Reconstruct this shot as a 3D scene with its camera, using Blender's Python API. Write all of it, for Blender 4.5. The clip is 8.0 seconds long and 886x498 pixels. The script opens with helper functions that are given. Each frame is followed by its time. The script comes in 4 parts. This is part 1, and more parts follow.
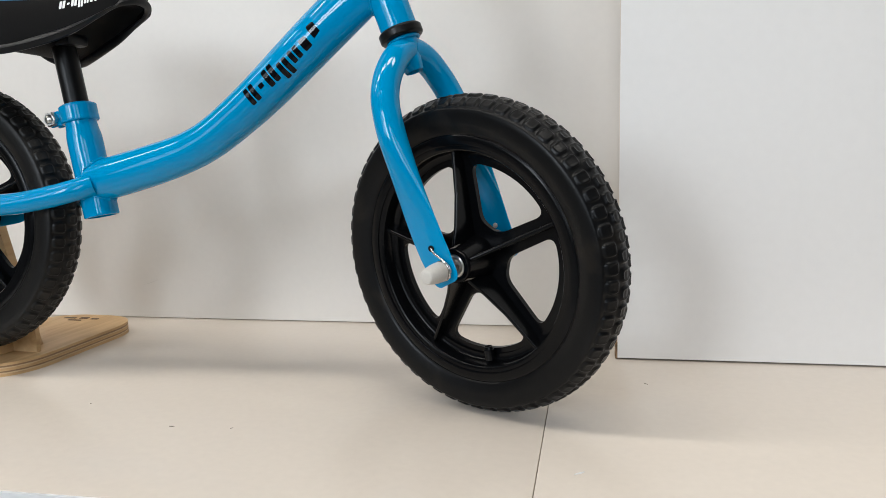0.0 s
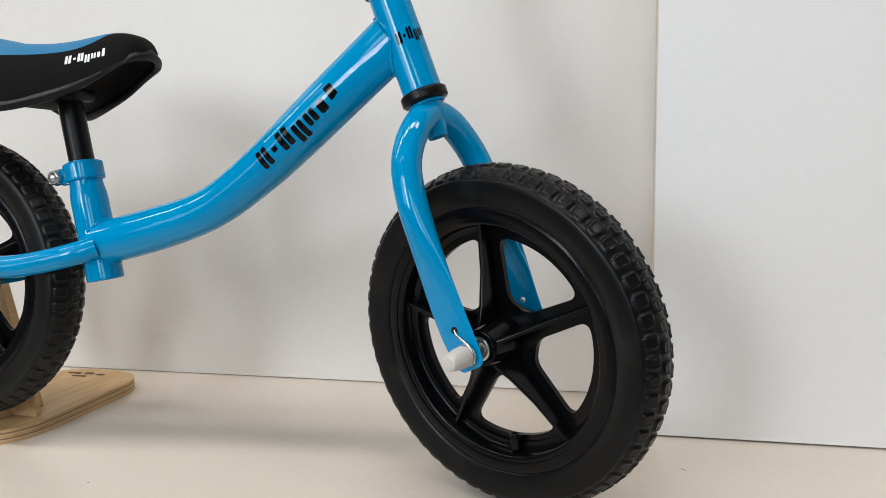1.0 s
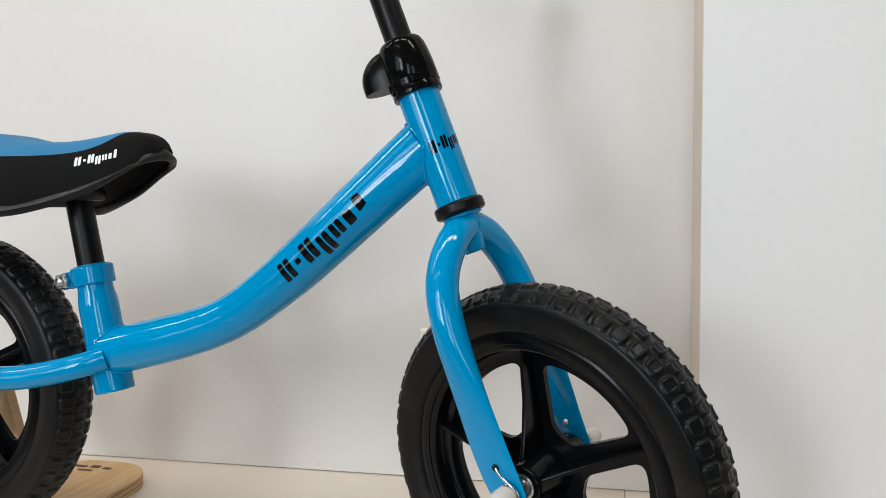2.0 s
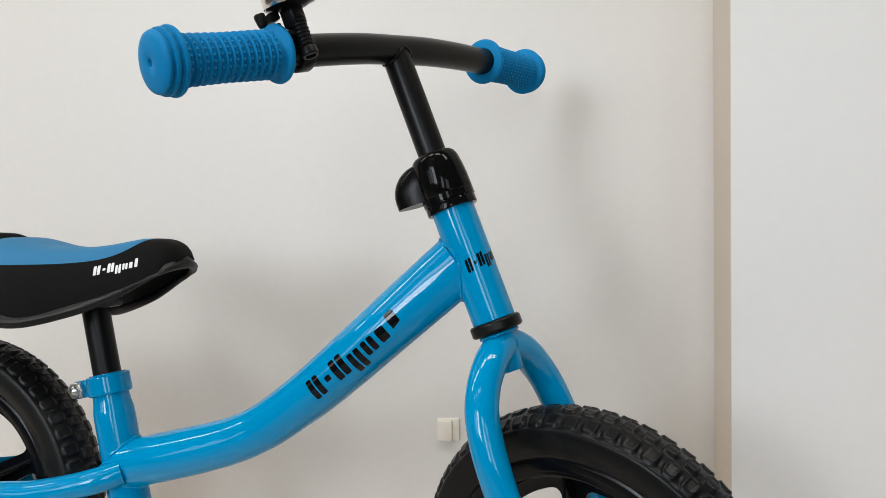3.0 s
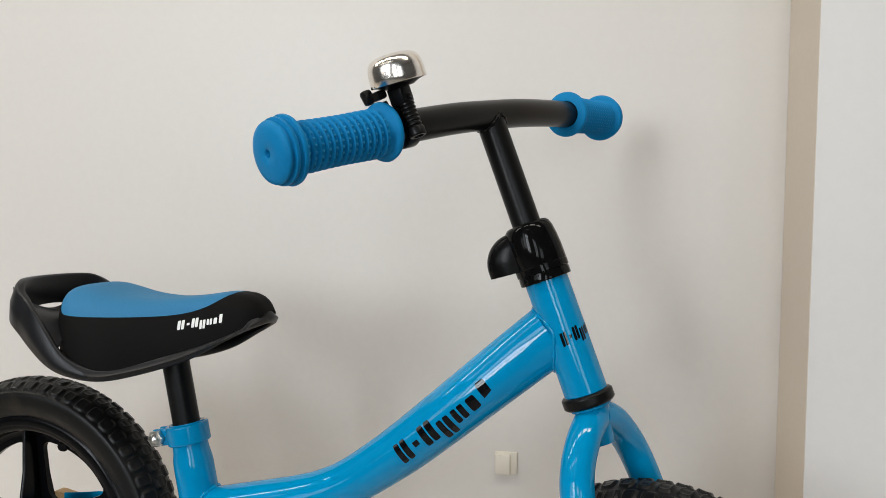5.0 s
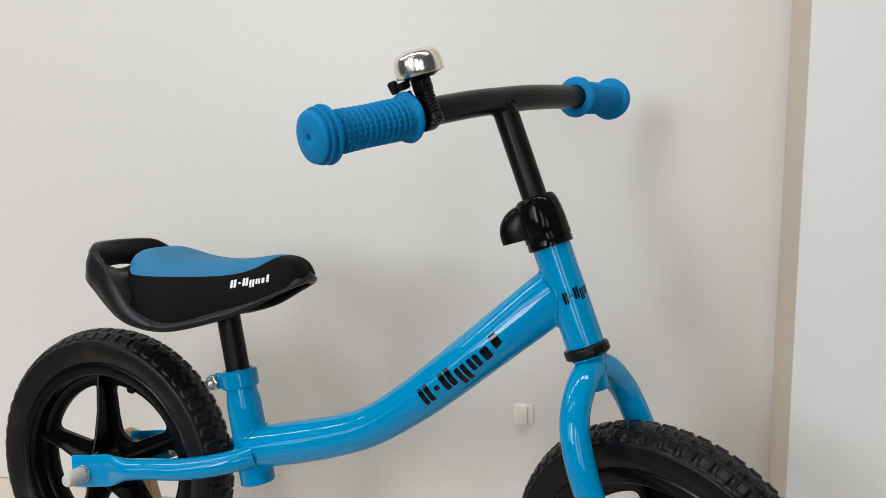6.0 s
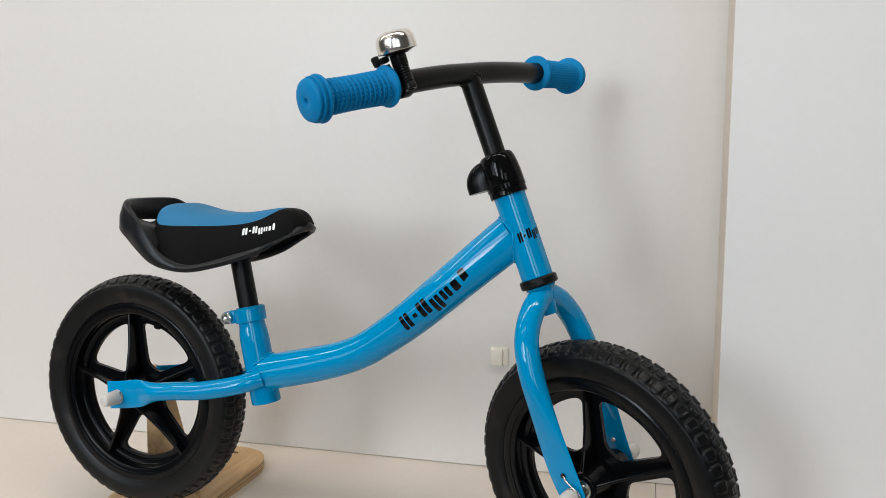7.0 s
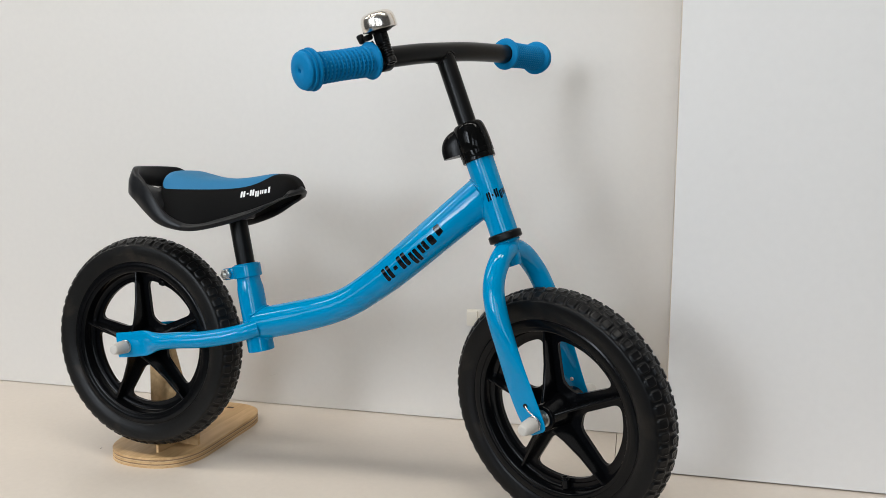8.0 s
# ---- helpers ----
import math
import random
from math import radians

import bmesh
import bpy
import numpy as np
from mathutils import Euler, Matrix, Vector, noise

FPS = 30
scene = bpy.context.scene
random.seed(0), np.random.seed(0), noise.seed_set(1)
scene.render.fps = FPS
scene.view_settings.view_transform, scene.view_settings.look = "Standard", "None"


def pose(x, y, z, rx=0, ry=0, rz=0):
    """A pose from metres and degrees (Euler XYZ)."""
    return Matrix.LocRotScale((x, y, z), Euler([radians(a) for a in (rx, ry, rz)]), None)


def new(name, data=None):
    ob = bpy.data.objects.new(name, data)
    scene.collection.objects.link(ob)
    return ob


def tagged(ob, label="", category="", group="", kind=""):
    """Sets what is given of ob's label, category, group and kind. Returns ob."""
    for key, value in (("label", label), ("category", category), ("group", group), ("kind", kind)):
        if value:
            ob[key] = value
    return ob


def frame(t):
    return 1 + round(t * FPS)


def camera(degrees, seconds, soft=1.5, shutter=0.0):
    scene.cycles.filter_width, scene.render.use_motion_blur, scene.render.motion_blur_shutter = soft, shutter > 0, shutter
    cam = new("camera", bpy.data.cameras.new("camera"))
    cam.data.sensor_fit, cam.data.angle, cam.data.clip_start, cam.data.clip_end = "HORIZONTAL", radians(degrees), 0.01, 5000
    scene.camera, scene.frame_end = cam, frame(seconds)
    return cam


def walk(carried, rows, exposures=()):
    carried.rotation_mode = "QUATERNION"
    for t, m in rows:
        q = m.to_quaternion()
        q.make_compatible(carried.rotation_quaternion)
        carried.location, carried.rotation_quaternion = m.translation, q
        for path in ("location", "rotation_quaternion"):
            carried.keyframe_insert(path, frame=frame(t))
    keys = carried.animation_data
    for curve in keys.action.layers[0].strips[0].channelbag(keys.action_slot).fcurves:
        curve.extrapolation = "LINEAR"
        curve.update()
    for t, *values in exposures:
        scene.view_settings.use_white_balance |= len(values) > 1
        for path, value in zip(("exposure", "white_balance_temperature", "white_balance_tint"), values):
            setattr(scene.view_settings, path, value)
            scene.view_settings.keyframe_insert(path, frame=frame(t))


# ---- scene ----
cam = camera(58.0, 8.0, soft=0.45)
# seconds, eye (x, y, z), yaw, pitch, roll
ROWS = [
    (0, -0.0279, -0.9403, 0.2649, 10.81, -7.97, -1.18),
    (0.5, -0.0335, -0.9167, 0.2861, 11.5, -7.34, -0.74),
    (1, -0.0447, -0.8821, 0.3085, 12.01, -6.53, -0.64),
    (1.5, -0.0628, -0.8491, 0.3439, 12.55, -5.69, -0.84),
    (3, -0.1264, -0.8175, 0.4496, 11.07, -2.38, -1.03),
    (3.5, -0.1529, -0.8163, 0.4747, 10.51, -1.4, -0.83),
    (4, -0.1775, -0.8176, 0.4994, 10.22, -1.38, -0.51),
    (4.5, -0.1975, -0.815, 0.5123, 10.69, -2.33, -0.12),
    (5.8, -0.1812, -0.883, 0.5493, 13.53, -6.92, -0.04),
    (6, -0.1612, -0.9086, 0.5378, 14.12, -6.77, 0.06),
    (6.5, -0.121, -0.98, 0.5254, 14.46, -7.31, -0.11),
    (7, -0.0917, -1.0485, 0.5066, 14.59, -7.23, -0.07),
    (7.5, -0.0639, -1.1053, 0.4922, 14.35, -7.26, 0.13),
    (8, -0.0494, -1.1576, 0.4689, 13.74, -7.19, 0.21),
]


def aim(x, y, z, yaw, pitch, roll):
    return pose(x, y, z, 90 + pitch, 0, yaw) @ pose(0, 0, 0, 0, 0, roll)


EXPOSURE = [(0, 0.05, 6260, 10), (1.5, 0.04, 6260, 10), (3, -0.04, 6360, 10), (3.5, -0.14, 6460, 10), (4.5, -0.15, 6530, 10), (6, -0.12, 6320, 10), (8, -0.10, 6270, 10)]
walk(cam, [(t, aim(*r)) for t, *r in ROWS], EXPOSURE)

# ---- world and light ----
world = bpy.data.worlds.new("world")
scene.world = world
world.use_nodes = True
sky = world.node_tree.nodes.new("ShaderNodeTexSky")
sky.sky_type, sky.sun_disc = "NISHITA", False
sky.sun_elevation, sky.sun_rotation = radians(35), radians(200)
back = world.node_tree.nodes["Background"]
back.inputs["Strength"].default_value = 0.10
world.node_tree.links.new(sky.outputs[0], back.inputs["Color"])


def window_light(x, y, z, w, h, power, colour, rz=0.0, rx=90.0):
    data = bpy.data.lights.new("window_light", "AREA")
    data.shape, data.size, data.size_y, data.energy, data.color = "RECTANGLE", w, h, power, colour
    ob = new("window_light", data)
    ob.matrix_world = pose(x, y, z, rx, 0, rz)
    return ob


DAY = (0.885, 0.946, 1.0)
# windows of the shop behind the viewer: x from, x to, z from, z to, power
WIN = [(-4.65, -3.55, 0.35, 1.95, 15.0), (-3.35, -2.60, 0.60, 2.35, 28.0), (-2.40, -1.45, 0.60, 2.35, 96.0), (-0.25, 0.45, 0.25, 2.05, 30.0), (1.05, 2.05, 0.25, 2.00, 22.0)]
for wa, wb, wc, wd, power in WIN:
    window_light((wa + wb) / 2, -4.16, (wc + wd) / 2, wb - wa, wd - wc, power, DAY)
# two rows of ceiling lights
LAMPS = [(x, -0.95, 14.0) for x in (-4.5, -3.4, -2.3, -1.2, -0.1, 1.0)] + [(x, -2.50, 3.0) for x in (-3.4, -2.3, -1.2)]
for cx, cy, power in LAMPS:
    window_light(cx, cy, 2.585, 0.80, 0.28, power, (1.0, 0.94, 0.84), 0.0, 0.0)

# ---- materials ----


def material(name, base, rough, metal=0.0, spread=0.06, grain=60.0, bump=0.0, bump_scale=400.0, coat=0.0, spec=0.5, stain=0.0):
    """Principled surface with large and fine variation of colour, roughness and relief."""
    m = bpy.data.materials.new(name)
    m.use_nodes = True
    nt = m.node_tree
    b = nt.nodes["Principled BSDF"]
    tc = nt.nodes.new("ShaderNodeTexCoord")
    big, fine = nt.nodes.new("ShaderNodeTexNoise"), nt.nodes.new("ShaderNodeTexNoise")
    big.inputs["Scale"].default_value, fine.inputs["Scale"].default_value = grain / 10, grain * 8
    big.inputs["Detail"].default_value, fine.inputs["Detail"].default_value = 4.0, 3.0
    for n in (big, fine):
        nt.links.new(tc.outputs["Object"], n.inputs["Vector"])
    mixn = nt.nodes.new("ShaderNodeMath")
    mixn.operation = "ADD"
    nt.links.new(big.outputs["Fac"], mixn.inputs[0])
    nt.links.new(fine.outputs["Fac"], mixn.inputs[1])
    ramp = nt.nodes.new("ShaderNodeMapRange")
    ramp.inputs["From Min"].default_value, ramp.inputs["From Max"].default_value = 0.6, 1.4
    ramp.inputs["To Min"].default_value, ramp.inputs["To Max"].default_value = 1 - spread, 1 + spread
    nt.links.new(mixn.outputs[0], ramp.inputs["Value"])
    hue = nt.nodes.new("ShaderNodeHueSaturation")
    hue.inputs["Color"].default_value = (*base, 1)
    nt.links.new(ramp.outputs[0], hue.inputs["Value"])
    if stain:
        # patches of brown dust
        sn, sr, sm = nt.nodes.new("ShaderNodeTexNoise"), nt.nodes.new("ShaderNodeMapRange"), nt.nodes.new("ShaderNodeMix")
        sn.inputs["Scale"].default_value, sn.inputs["Detail"].default_value = 26.0, 6.0
        sr.inputs["From Min"].default_value, sr.inputs["From Max"].default_value = 0.60, 0.78
        sr.inputs["To Max"].default_value = stain
        sm.data_type = "RGBA"
        sm.inputs[7].default_value = (0.045, 0.036, 0.026, 1)
        nt.links.new(tc.outputs["Object"], sn.inputs["Vector"])
        nt.links.new(sn.outputs["Fac"], sr.inputs["Value"])
        nt.links.new(sr.outputs[0], sm.inputs[0])
        nt.links.new(hue.outputs[0], sm.inputs[6])
        nt.links.new(sm.outputs[2], b.inputs["Base Color"])
    else:
        nt.links.new(hue.outputs[0], b.inputs["Base Color"])
    rr = nt.nodes.new("ShaderNodeMapRange")
    rr.inputs["From Min"].default_value, rr.inputs["From Max"].default_value = 0.1, 0.9
    rr.inputs["To Min"].default_value, rr.inputs["To Max"].default_value = max(rough * 0.84, 0.02), rough * 1.16
    nt.links.new(big.outputs["Fac"], rr.inputs["Value"])
    nt.links.new(rr.outputs[0], b.inputs["Roughness"])
    b.inputs["Metallic"].default_value = metal
    b.inputs["Specular IOR Level"].default_value = spec
    if coat:
        b.inputs["Coat Weight"].default_value, b.inputs["Coat Roughness"].default_value = coat, 0.03
    if bump:
        bn, bp = nt.nodes.new("ShaderNodeTexNoise"), nt.nodes.new("ShaderNodeBump")
        bn.inputs["Scale"].default_value, bn.inputs["Detail"].default_value = bump_scale, 3.0
        bp.inputs["Strength"].default_value, bp.inputs["Distance"].default_value = bump, 0.001
        nt.links.new(tc.outputs["Object"], bn.inputs["Vector"])
        nt.links.new(bn.outputs["Fac"], bp.inputs["Height"])
        nt.links.new(bp.outputs[0], b.inputs["Normal"])
    return m


BLUE = material("blue_gloss_paint", (0.0, 0.252, 0.515), 0.045, spread=0.03, grain=20, bump=0.02, bump_scale=40, spec=0.33)
GRIP = material("blue_soft_rubber", (0.002, 0.195, 0.44), 0.55, spread=0.06, grain=40, bump=0.12, bump_scale=900, spec=0.14)
# lighter copy of the grip rubber: light caught by the stud tops
STUD = material("lit_blue_rubber", (0.02, 0.27, 0.52), 0.5, spread=0.06, grain=40, spec=0.18)
PAD = material("blue_leatherette", (0.02, 0.165, 0.335), 0.6, spread=0.06, grain=60, bump=0.2, bump_scale=1300, spec=0.3)
SEATBLACK = material("black_leatherette", (0.0045, 0.0042, 0.0040), 0.66, spread=0.15, grain=60, bump=0.15, bump_scale=1300, spec=0.09)
TRAY = material("black_seat_plastic", (0.008, 0.0085, 0.010), 0.38, spread=0.2, grain=40, bump=0.06, bump_scale=700, spec=0.24)
RUBBER = material("black_foam_tyre", (0.0042, 0.0044, 0.0048), 0.30, spread=0.25, grain=50, bump=0.12, bump_scale=600, spec=0.17, stain=0.3)
DUSTY = material("dusty_black_foam_tyre", (0.0068, 0.0066, 0.0064), 0.36, spread=0.3, grain=50, bump=0.14, bump_scale=600, spec=0.20, stain=0.55)
RIMBLACK = material("black_rim_plastic", (0.0028, 0.0030, 0.0035), 0.20, spread=0.15, grain=30, bump=0.04, bump_scale=300, spec=0.16)
BARBLACK = material("black_satin_enamel", (0.005, 0.005, 0.005), 0.34, spread=0.12, grain=30, bump=0.04, bump_scale=500, spec=0.18)
CLAMPBLACK = material("black_gloss_plastic", (0.004, 0.004, 0.004), 0.09, spread=0.1, grain=30, bump=0.03, bump_scale=250, spec=0.11)
LEVERBLACK = material("black_satin_plastic", (0.004, 0.004, 0.004), 0.24, spread=0.1, grain=30, bump=0.04, bump_scale=300, spec=0.10)
CHROME = material("polished_chrome", (0.82, 0.77, 0.71), 0.20, metal=1.0, spread=0.04, grain=60, bump=0.02, bump_scale=200)
STEEL = material("zinc_plated_steel", (0.62, 0.61, 0.58), 0.28, metal=1.0, spread=0.1, grain=120, bump=0.05, bump_scale=500)
CAP = material("milky_plastic_cap", (0.60, 0.57, 0.52), 0.4, spread=0.06, grain=60, bump=0.05, bump_scale=300)
INK = material("black_decal_ink", (0.004, 0.004, 0.005), 0.07, spread=0.1, grain=60, spec=0.30)
WHITEINK = material("white_print", (0.8, 0.8, 0.78), 0.5, spread=0.04, grain=60)
WALL = material("warm_white_wall_board", (0.664, 0.633, 0.594), 0.42, spread=0.02, grain=12, bump=0.02, bump_scale=120)
SIDE = material("cream_edge_strip", (0.64, 0.555, 0.455), 0.45, spread=0.03, grain=20, bump=0.03, bump_scale=200)
PANEL = material("cool_white_panel", (0.722, 0.702, 0.680), 0.4, spread=0.02, grain=10, bump=0.02, bump_scale=120)
SHELF = material("beige_laminate", (0.69, 0.617, 0.538), 0.22, spread=0.03, grain=14, bump=0.03, bump_scale=300)
EDGE = material("white_edge_band", (0.75, 0.75, 0.75), 0.4, spread=0.03, grain=20)
CREAM = material("cream_plastic", (0.72, 0.67, 0.58), 0.45, spread=0.03, grain=60)
SCUFF = material("grey_scuff", (0.58, 0.55, 0.51), 0.6, spread=0.2, grain=200)
SPECK = material("dark_speck", (0.10, 0.075, 0.05), 0.7, spread=0.2, grain=200)
CHIPBOARD = material("raw_chipboard", (0.32, 0.20, 0.11), 0.85, spread=0.45, grain=220, bump=0.8, bump_scale=500)
BURN = material("burnt_print", (0.10, 0.055, 0.03), 0.7, spread=0.3, grain=200)
# room surfaces kept very dark so that glossy parts reflect little
ROOM = material("darkened_room_grey", (0.07, 0.068, 0.066), 0.7, spread=0.03, grain=8)
ROOMFLOOR = material("grey_shop_floor", (0.30, 0.285, 0.26), 0.45, spread=0.12, grain=8, bump=0.05, bump_scale=100)
FRAMEW = material("white_window_frame", (0.8, 0.8, 0.8), 0.4, spread=0.03, grain=20)


def plywood(name, edge):
    m = bpy.data.materials.new(name)
    m.use_nodes = True
    nt = m.node_tree
    b = nt.nodes["Principled BSDF"]
    tc, mp = nt.nodes.new("ShaderNodeTexCoord"), nt.nodes.new("ShaderNodeMapping")
    nt.links.new(tc.outputs["Object"], mp.inputs["Vector"])
    ramp = nt.nodes.new("ShaderNodeValToRGB")
    if edge:
        wave = nt.nodes.new("ShaderNodeTexWave")
        wave.bands_direction = "Z"
        wave.inputs["Scale"].default_value, wave.inputs["Distortion"].default_value = 52.0, 0.6
        wave.inputs["Detail Scale"].default_value = 3.0
        nt.links.new(mp.outputs[0], wave.inputs["Vector"])
        nt.links.new(wave.outputs["Fac"], ramp.inputs["Fac"])
        ramp.color_ramp.elements[0].color, ramp.color_ramp.elements[0].position = (0.26, 0.15, 0.075, 1), 0.25
        ramp.color_ramp.elements[1].color, ramp.color_ramp.elements[1].position = (0.62, 0.45, 0.26, 1), 0.6
    else:
        mp.inputs["Scale"].default_value = (14, 1.6, 14)
        n = nt.nodes.new("ShaderNodeTexNoise")
        n.inputs["Scale"].default_value, n.inputs["Detail"].default_value, n.inputs["Distortion"].default_value = 6.0, 6.0, 0.8
        nt.links.new(mp.outputs[0], n.inputs["Vector"])
        nt.links.new(n.outputs["Fac"], ramp.inputs["Fac"])
        ramp.color_ramp.elements[0].color, ramp.color_ramp.elements[0].position = (0.47, 0.285, 0.125, 1), 0.3
        ramp.color_ramp.elements[1].color, ramp.color_ramp.elements[1].position = (0.64, 0.43, 0.215, 1), 0.7
    nt.links.new(ramp.outputs[0], b.inputs["Base Color"])
    b.inputs["Roughness"].default_value = 0.5
    return m


PLY, PLYEDGE = plywood("birch_plywood_face", False), plywood("birch_plywood_edge", True)

# ---- building tools ----


def mesh_object(name, verts, faces, mat, parent=None, label="", sharp=40.0, smooth=True):
    me = bpy.data.meshes.new(name)
    me.from_pydata([tuple(v) for v in verts], [], [tuple(f) for f in faces])
    bm = bmesh.new()
    bm.from_mesh(me)
    bmesh.ops.recalc_face_normals(bm, faces=bm.faces[:])
    bm.to_mesh(me)
    bm.free()
    if smooth:
        me.shade_smooth()
        me.set_sharp_from_angle(angle=radians(sharp))
    me.materials.append(mat)
    ob = new(name, me)
    ob.parent = parent
    if label:
        tagged(ob, label)
    return ob


def part(name, bm, mat, parent=None, label="", sharp=40.0):
    bmesh.ops.recalc_face_normals(bm, faces=bm.faces[:])
    me = bpy.data.meshes.new(name)
    bm.to_mesh(me)
    bm.free()
    me.shade_smooth()
    me.set_sharp_from_angle(angle=radians(sharp))
    me.materials.append(mat)
    ob = new(name, me)
    ob.parent = parent
    if label:
        tagged(ob, label)
    return ob


def empty(name, m, label, category, **more):
    ob = new(name)
    ob.matrix_world = m
    return tagged(ob, label, category, **more)


class Geo:
    """Vertices and faces that several shapes are added to."""

    def __init__(self):
        self.v, self.f = [], []

    def add(self, verts, faces, m=None):
        o = len(self.v)
        self.v += [tuple(m @ Vector(p)) if m else tuple(p) for p in verts]
        self.f += [tuple(i + o for i in q) for q in faces]
        return self

    def make(self, name, mat, parent=None, label="", sharp=40.0):
        return mesh_object(name, self.v, self.f, mat, parent, label, sharp)


def grid(fn, nu, nv, loop_u=False, loop_v=False):
    verts = [fn(i / (nu if loop_u else nu - 1), j / (nv if loop_v else nv - 1)) for i in range(nu) for j in range(nv)]
    faces = []
    for i in range(nu if loop_u else nu - 1):
        for j in range(nv if loop_v else nv - 1):
            a, b = i * nv, ((i + 1) % nu) * nv
            k = (j + 1) % nv
            faces.append((a + j, b + j, b + k, a + k))
    return verts, faces


def lathe(profile, seg=48, closed=False):
    """Turns (radius, z) pairs round z."""
    n = len(profile)

    def fn(s, t):
        r, z = profile[round(t * n) % n if closed else round(t * (n - 1))]
        a = 2 * math.pi * s
        return (r * math.cos(a), r * math.sin(a), z)
    return grid(fn, seg, n, True, closed)


def catmull(pts, n=8):
    pts = [Vector(p) for p in pts]
    out = []
    for i in range(len(pts) - 1):
        p0, p1, p2, p3 = pts[max(i - 1, 0)], pts[i], pts[i + 1], pts[min(i + 2, len(pts) - 1)]
        for k in range(n):
            t = k / n
            out.append(0.5 * (2 * p1 + (p2 - p0) * t + (2 * p0 - 5 * p1 + 4 * p2 - p3) * t * t + (3 * p1 - p0 - 3 * p2 + p3) * t ** 3))
    return out + [pts[-1]]


def interp(x, table):
    xs, ys = zip(*table)
    return float(np.interp(x, xs, ys))


def curve_at(x, table, n=10):
    """Smooth curve through (x, y) pairs."""
    key = tuple(table)
    if key not in curve_at.kept:
        pts = catmull([(a, b, 0) for a, b in table], n)
        curve_at.kept[key] = ([p.x for p in pts], [p.y for p in pts])
    return float(np.interp(x, *curve_at.kept[key]))


curve_at.kept = {}


def tube(path, radius, seg=28, side=(0, 1, 0), caps=True, m=None):
    """Sweeps a round or oval section along a path; radius(t) gives the half-size along side and across it."""
    n = len(path)
    verts, faces = [], []
    for i, p in enumerate(path):
        t = (path[min(i + 1, n - 1)] - path[max(i - 1, 0)]).normalized()
        s = Vector(side)
        a = (s - t * s.dot(t)).normalized()
        b = t.cross(a)
        ra, rb = radius(i / (n - 1)) if callable(radius) else (radius, radius)
        for k in range(seg):
            w = 2 * math.pi * k / seg
            verts.append(p + a * (ra * math.cos(w)) + b * (rb * math.sin(w)))
    for i in range(n - 1):
        for k in range(seg):
            q = (k + 1) % seg
            faces.append((i * seg + k, i * seg + q, (i + 1) * seg + q, (i + 1) * seg + k))
    if caps:
        faces += [tuple(range(seg))[::-1], tuple(range((n - 1) * seg, n * seg))]
    if m:
        verts = [m @ v for v in verts]
    return verts, faces


def along(p, q, m=None):
    """Matrix whose z axis runs from p to q, with its origin at p."""
    p, q = Vector(p), Vector(q)
    r = Matrix.Translation(p) @ (q - p).to_track_quat("Z", "Y").to_matrix().to_4x4()
    return m @ r if m else r


def rbox(sx, sy, sz, bevel, m=None, seg=2):
    bm = bmesh.new()
    bmesh.ops.create_cube(bm, size=1.0, matrix=Matrix.Diagonal((sx, sy, sz, 1)))
    if bevel:
        bmesh.ops.bevel(bm, geom=bm.edges[:], offset=bevel, segments=seg, profile=0.5, affect="EDGES")
    if m:
        bm.transform(m)
    return bm


def box(name, lo, hi, mat, parent=None, bevel=0.0, label=""):
    c = [(a + b) / 2 for a, b in zip(lo, hi)]
    return part(name, rbox(*[b - a for a, b in zip(lo, hi)], bevel, Matrix.Translation(c)), mat, parent, label)


def plate(loops, depth, m=None, bevel=0.0):
    """A flat plate in xy with holes: the first loop is its outline. It reaches from z = -depth / 2 to depth / 2."""
    bm = bmesh.new()
    edges = []
    for lp in loops:
        vs = [bm.verts.new((x, y, -depth / 2)) for x, y in lp]
        edges += [bm.edges.new((vs[i], vs[(i + 1) % len(vs)])) for i in range(len(vs))]
    bmesh.ops.triangle_fill(bm, use_beauty=True, use_dissolve=False, edges=edges, normal=(0, 0, 1))
    got = bmesh.ops.extrude_face_region(bm, geom=bm.faces[:])
    top = [g for g in got["geom"] if isinstance(g, bmesh.types.BMVert)]
    bmesh.ops.translate(bm, verts=top, vec=(0, 0, depth))
    if m:
        bm.transform(m)
    return bm


def rounded(points, radius, n=6):
    """A closed outline with rounded corners."""
    out = []
    c = len(points)
    for i in range(c):
        p, a, b = Vector(points[i]), Vector(points[i - 1]), Vector(points[(i + 1) % c])
        r = radius[i] if isinstance(radius, (list, tuple)) else radius
        u, v = (a - p).normalized(), (b - p).normalized()
        half = u.angle(v) / 2
        d = min(r / math.tan(half), (a - p).length * 0.49, (b - p).length * 0.49)
        s, e = p + u * d, p + v * d
        for k in range(n + 1):
            t = k / n
            out.append(tuple(((1 - t) ** 2 * s + 2 * t * (1 - t) * p + t * t * e)[:2]))
    return out


# ---- the place: shelf, walls and room ----
YW = 0.155  # back wall


def structure(ob, label, category=""):
    return tagged(ob, label, category, kind="structure")


structure(box("wall_north", (-5.3, YW, 0.0009), (0.0088, YW + 0.1, 2.6), WALL), "warm white smooth wall board behind the bike", "wall")


def prism(outline, z0, z1):
    return plate([outline], z1 - z0, Matrix.Translation((0, 0, (z0 + z1) / 2)))


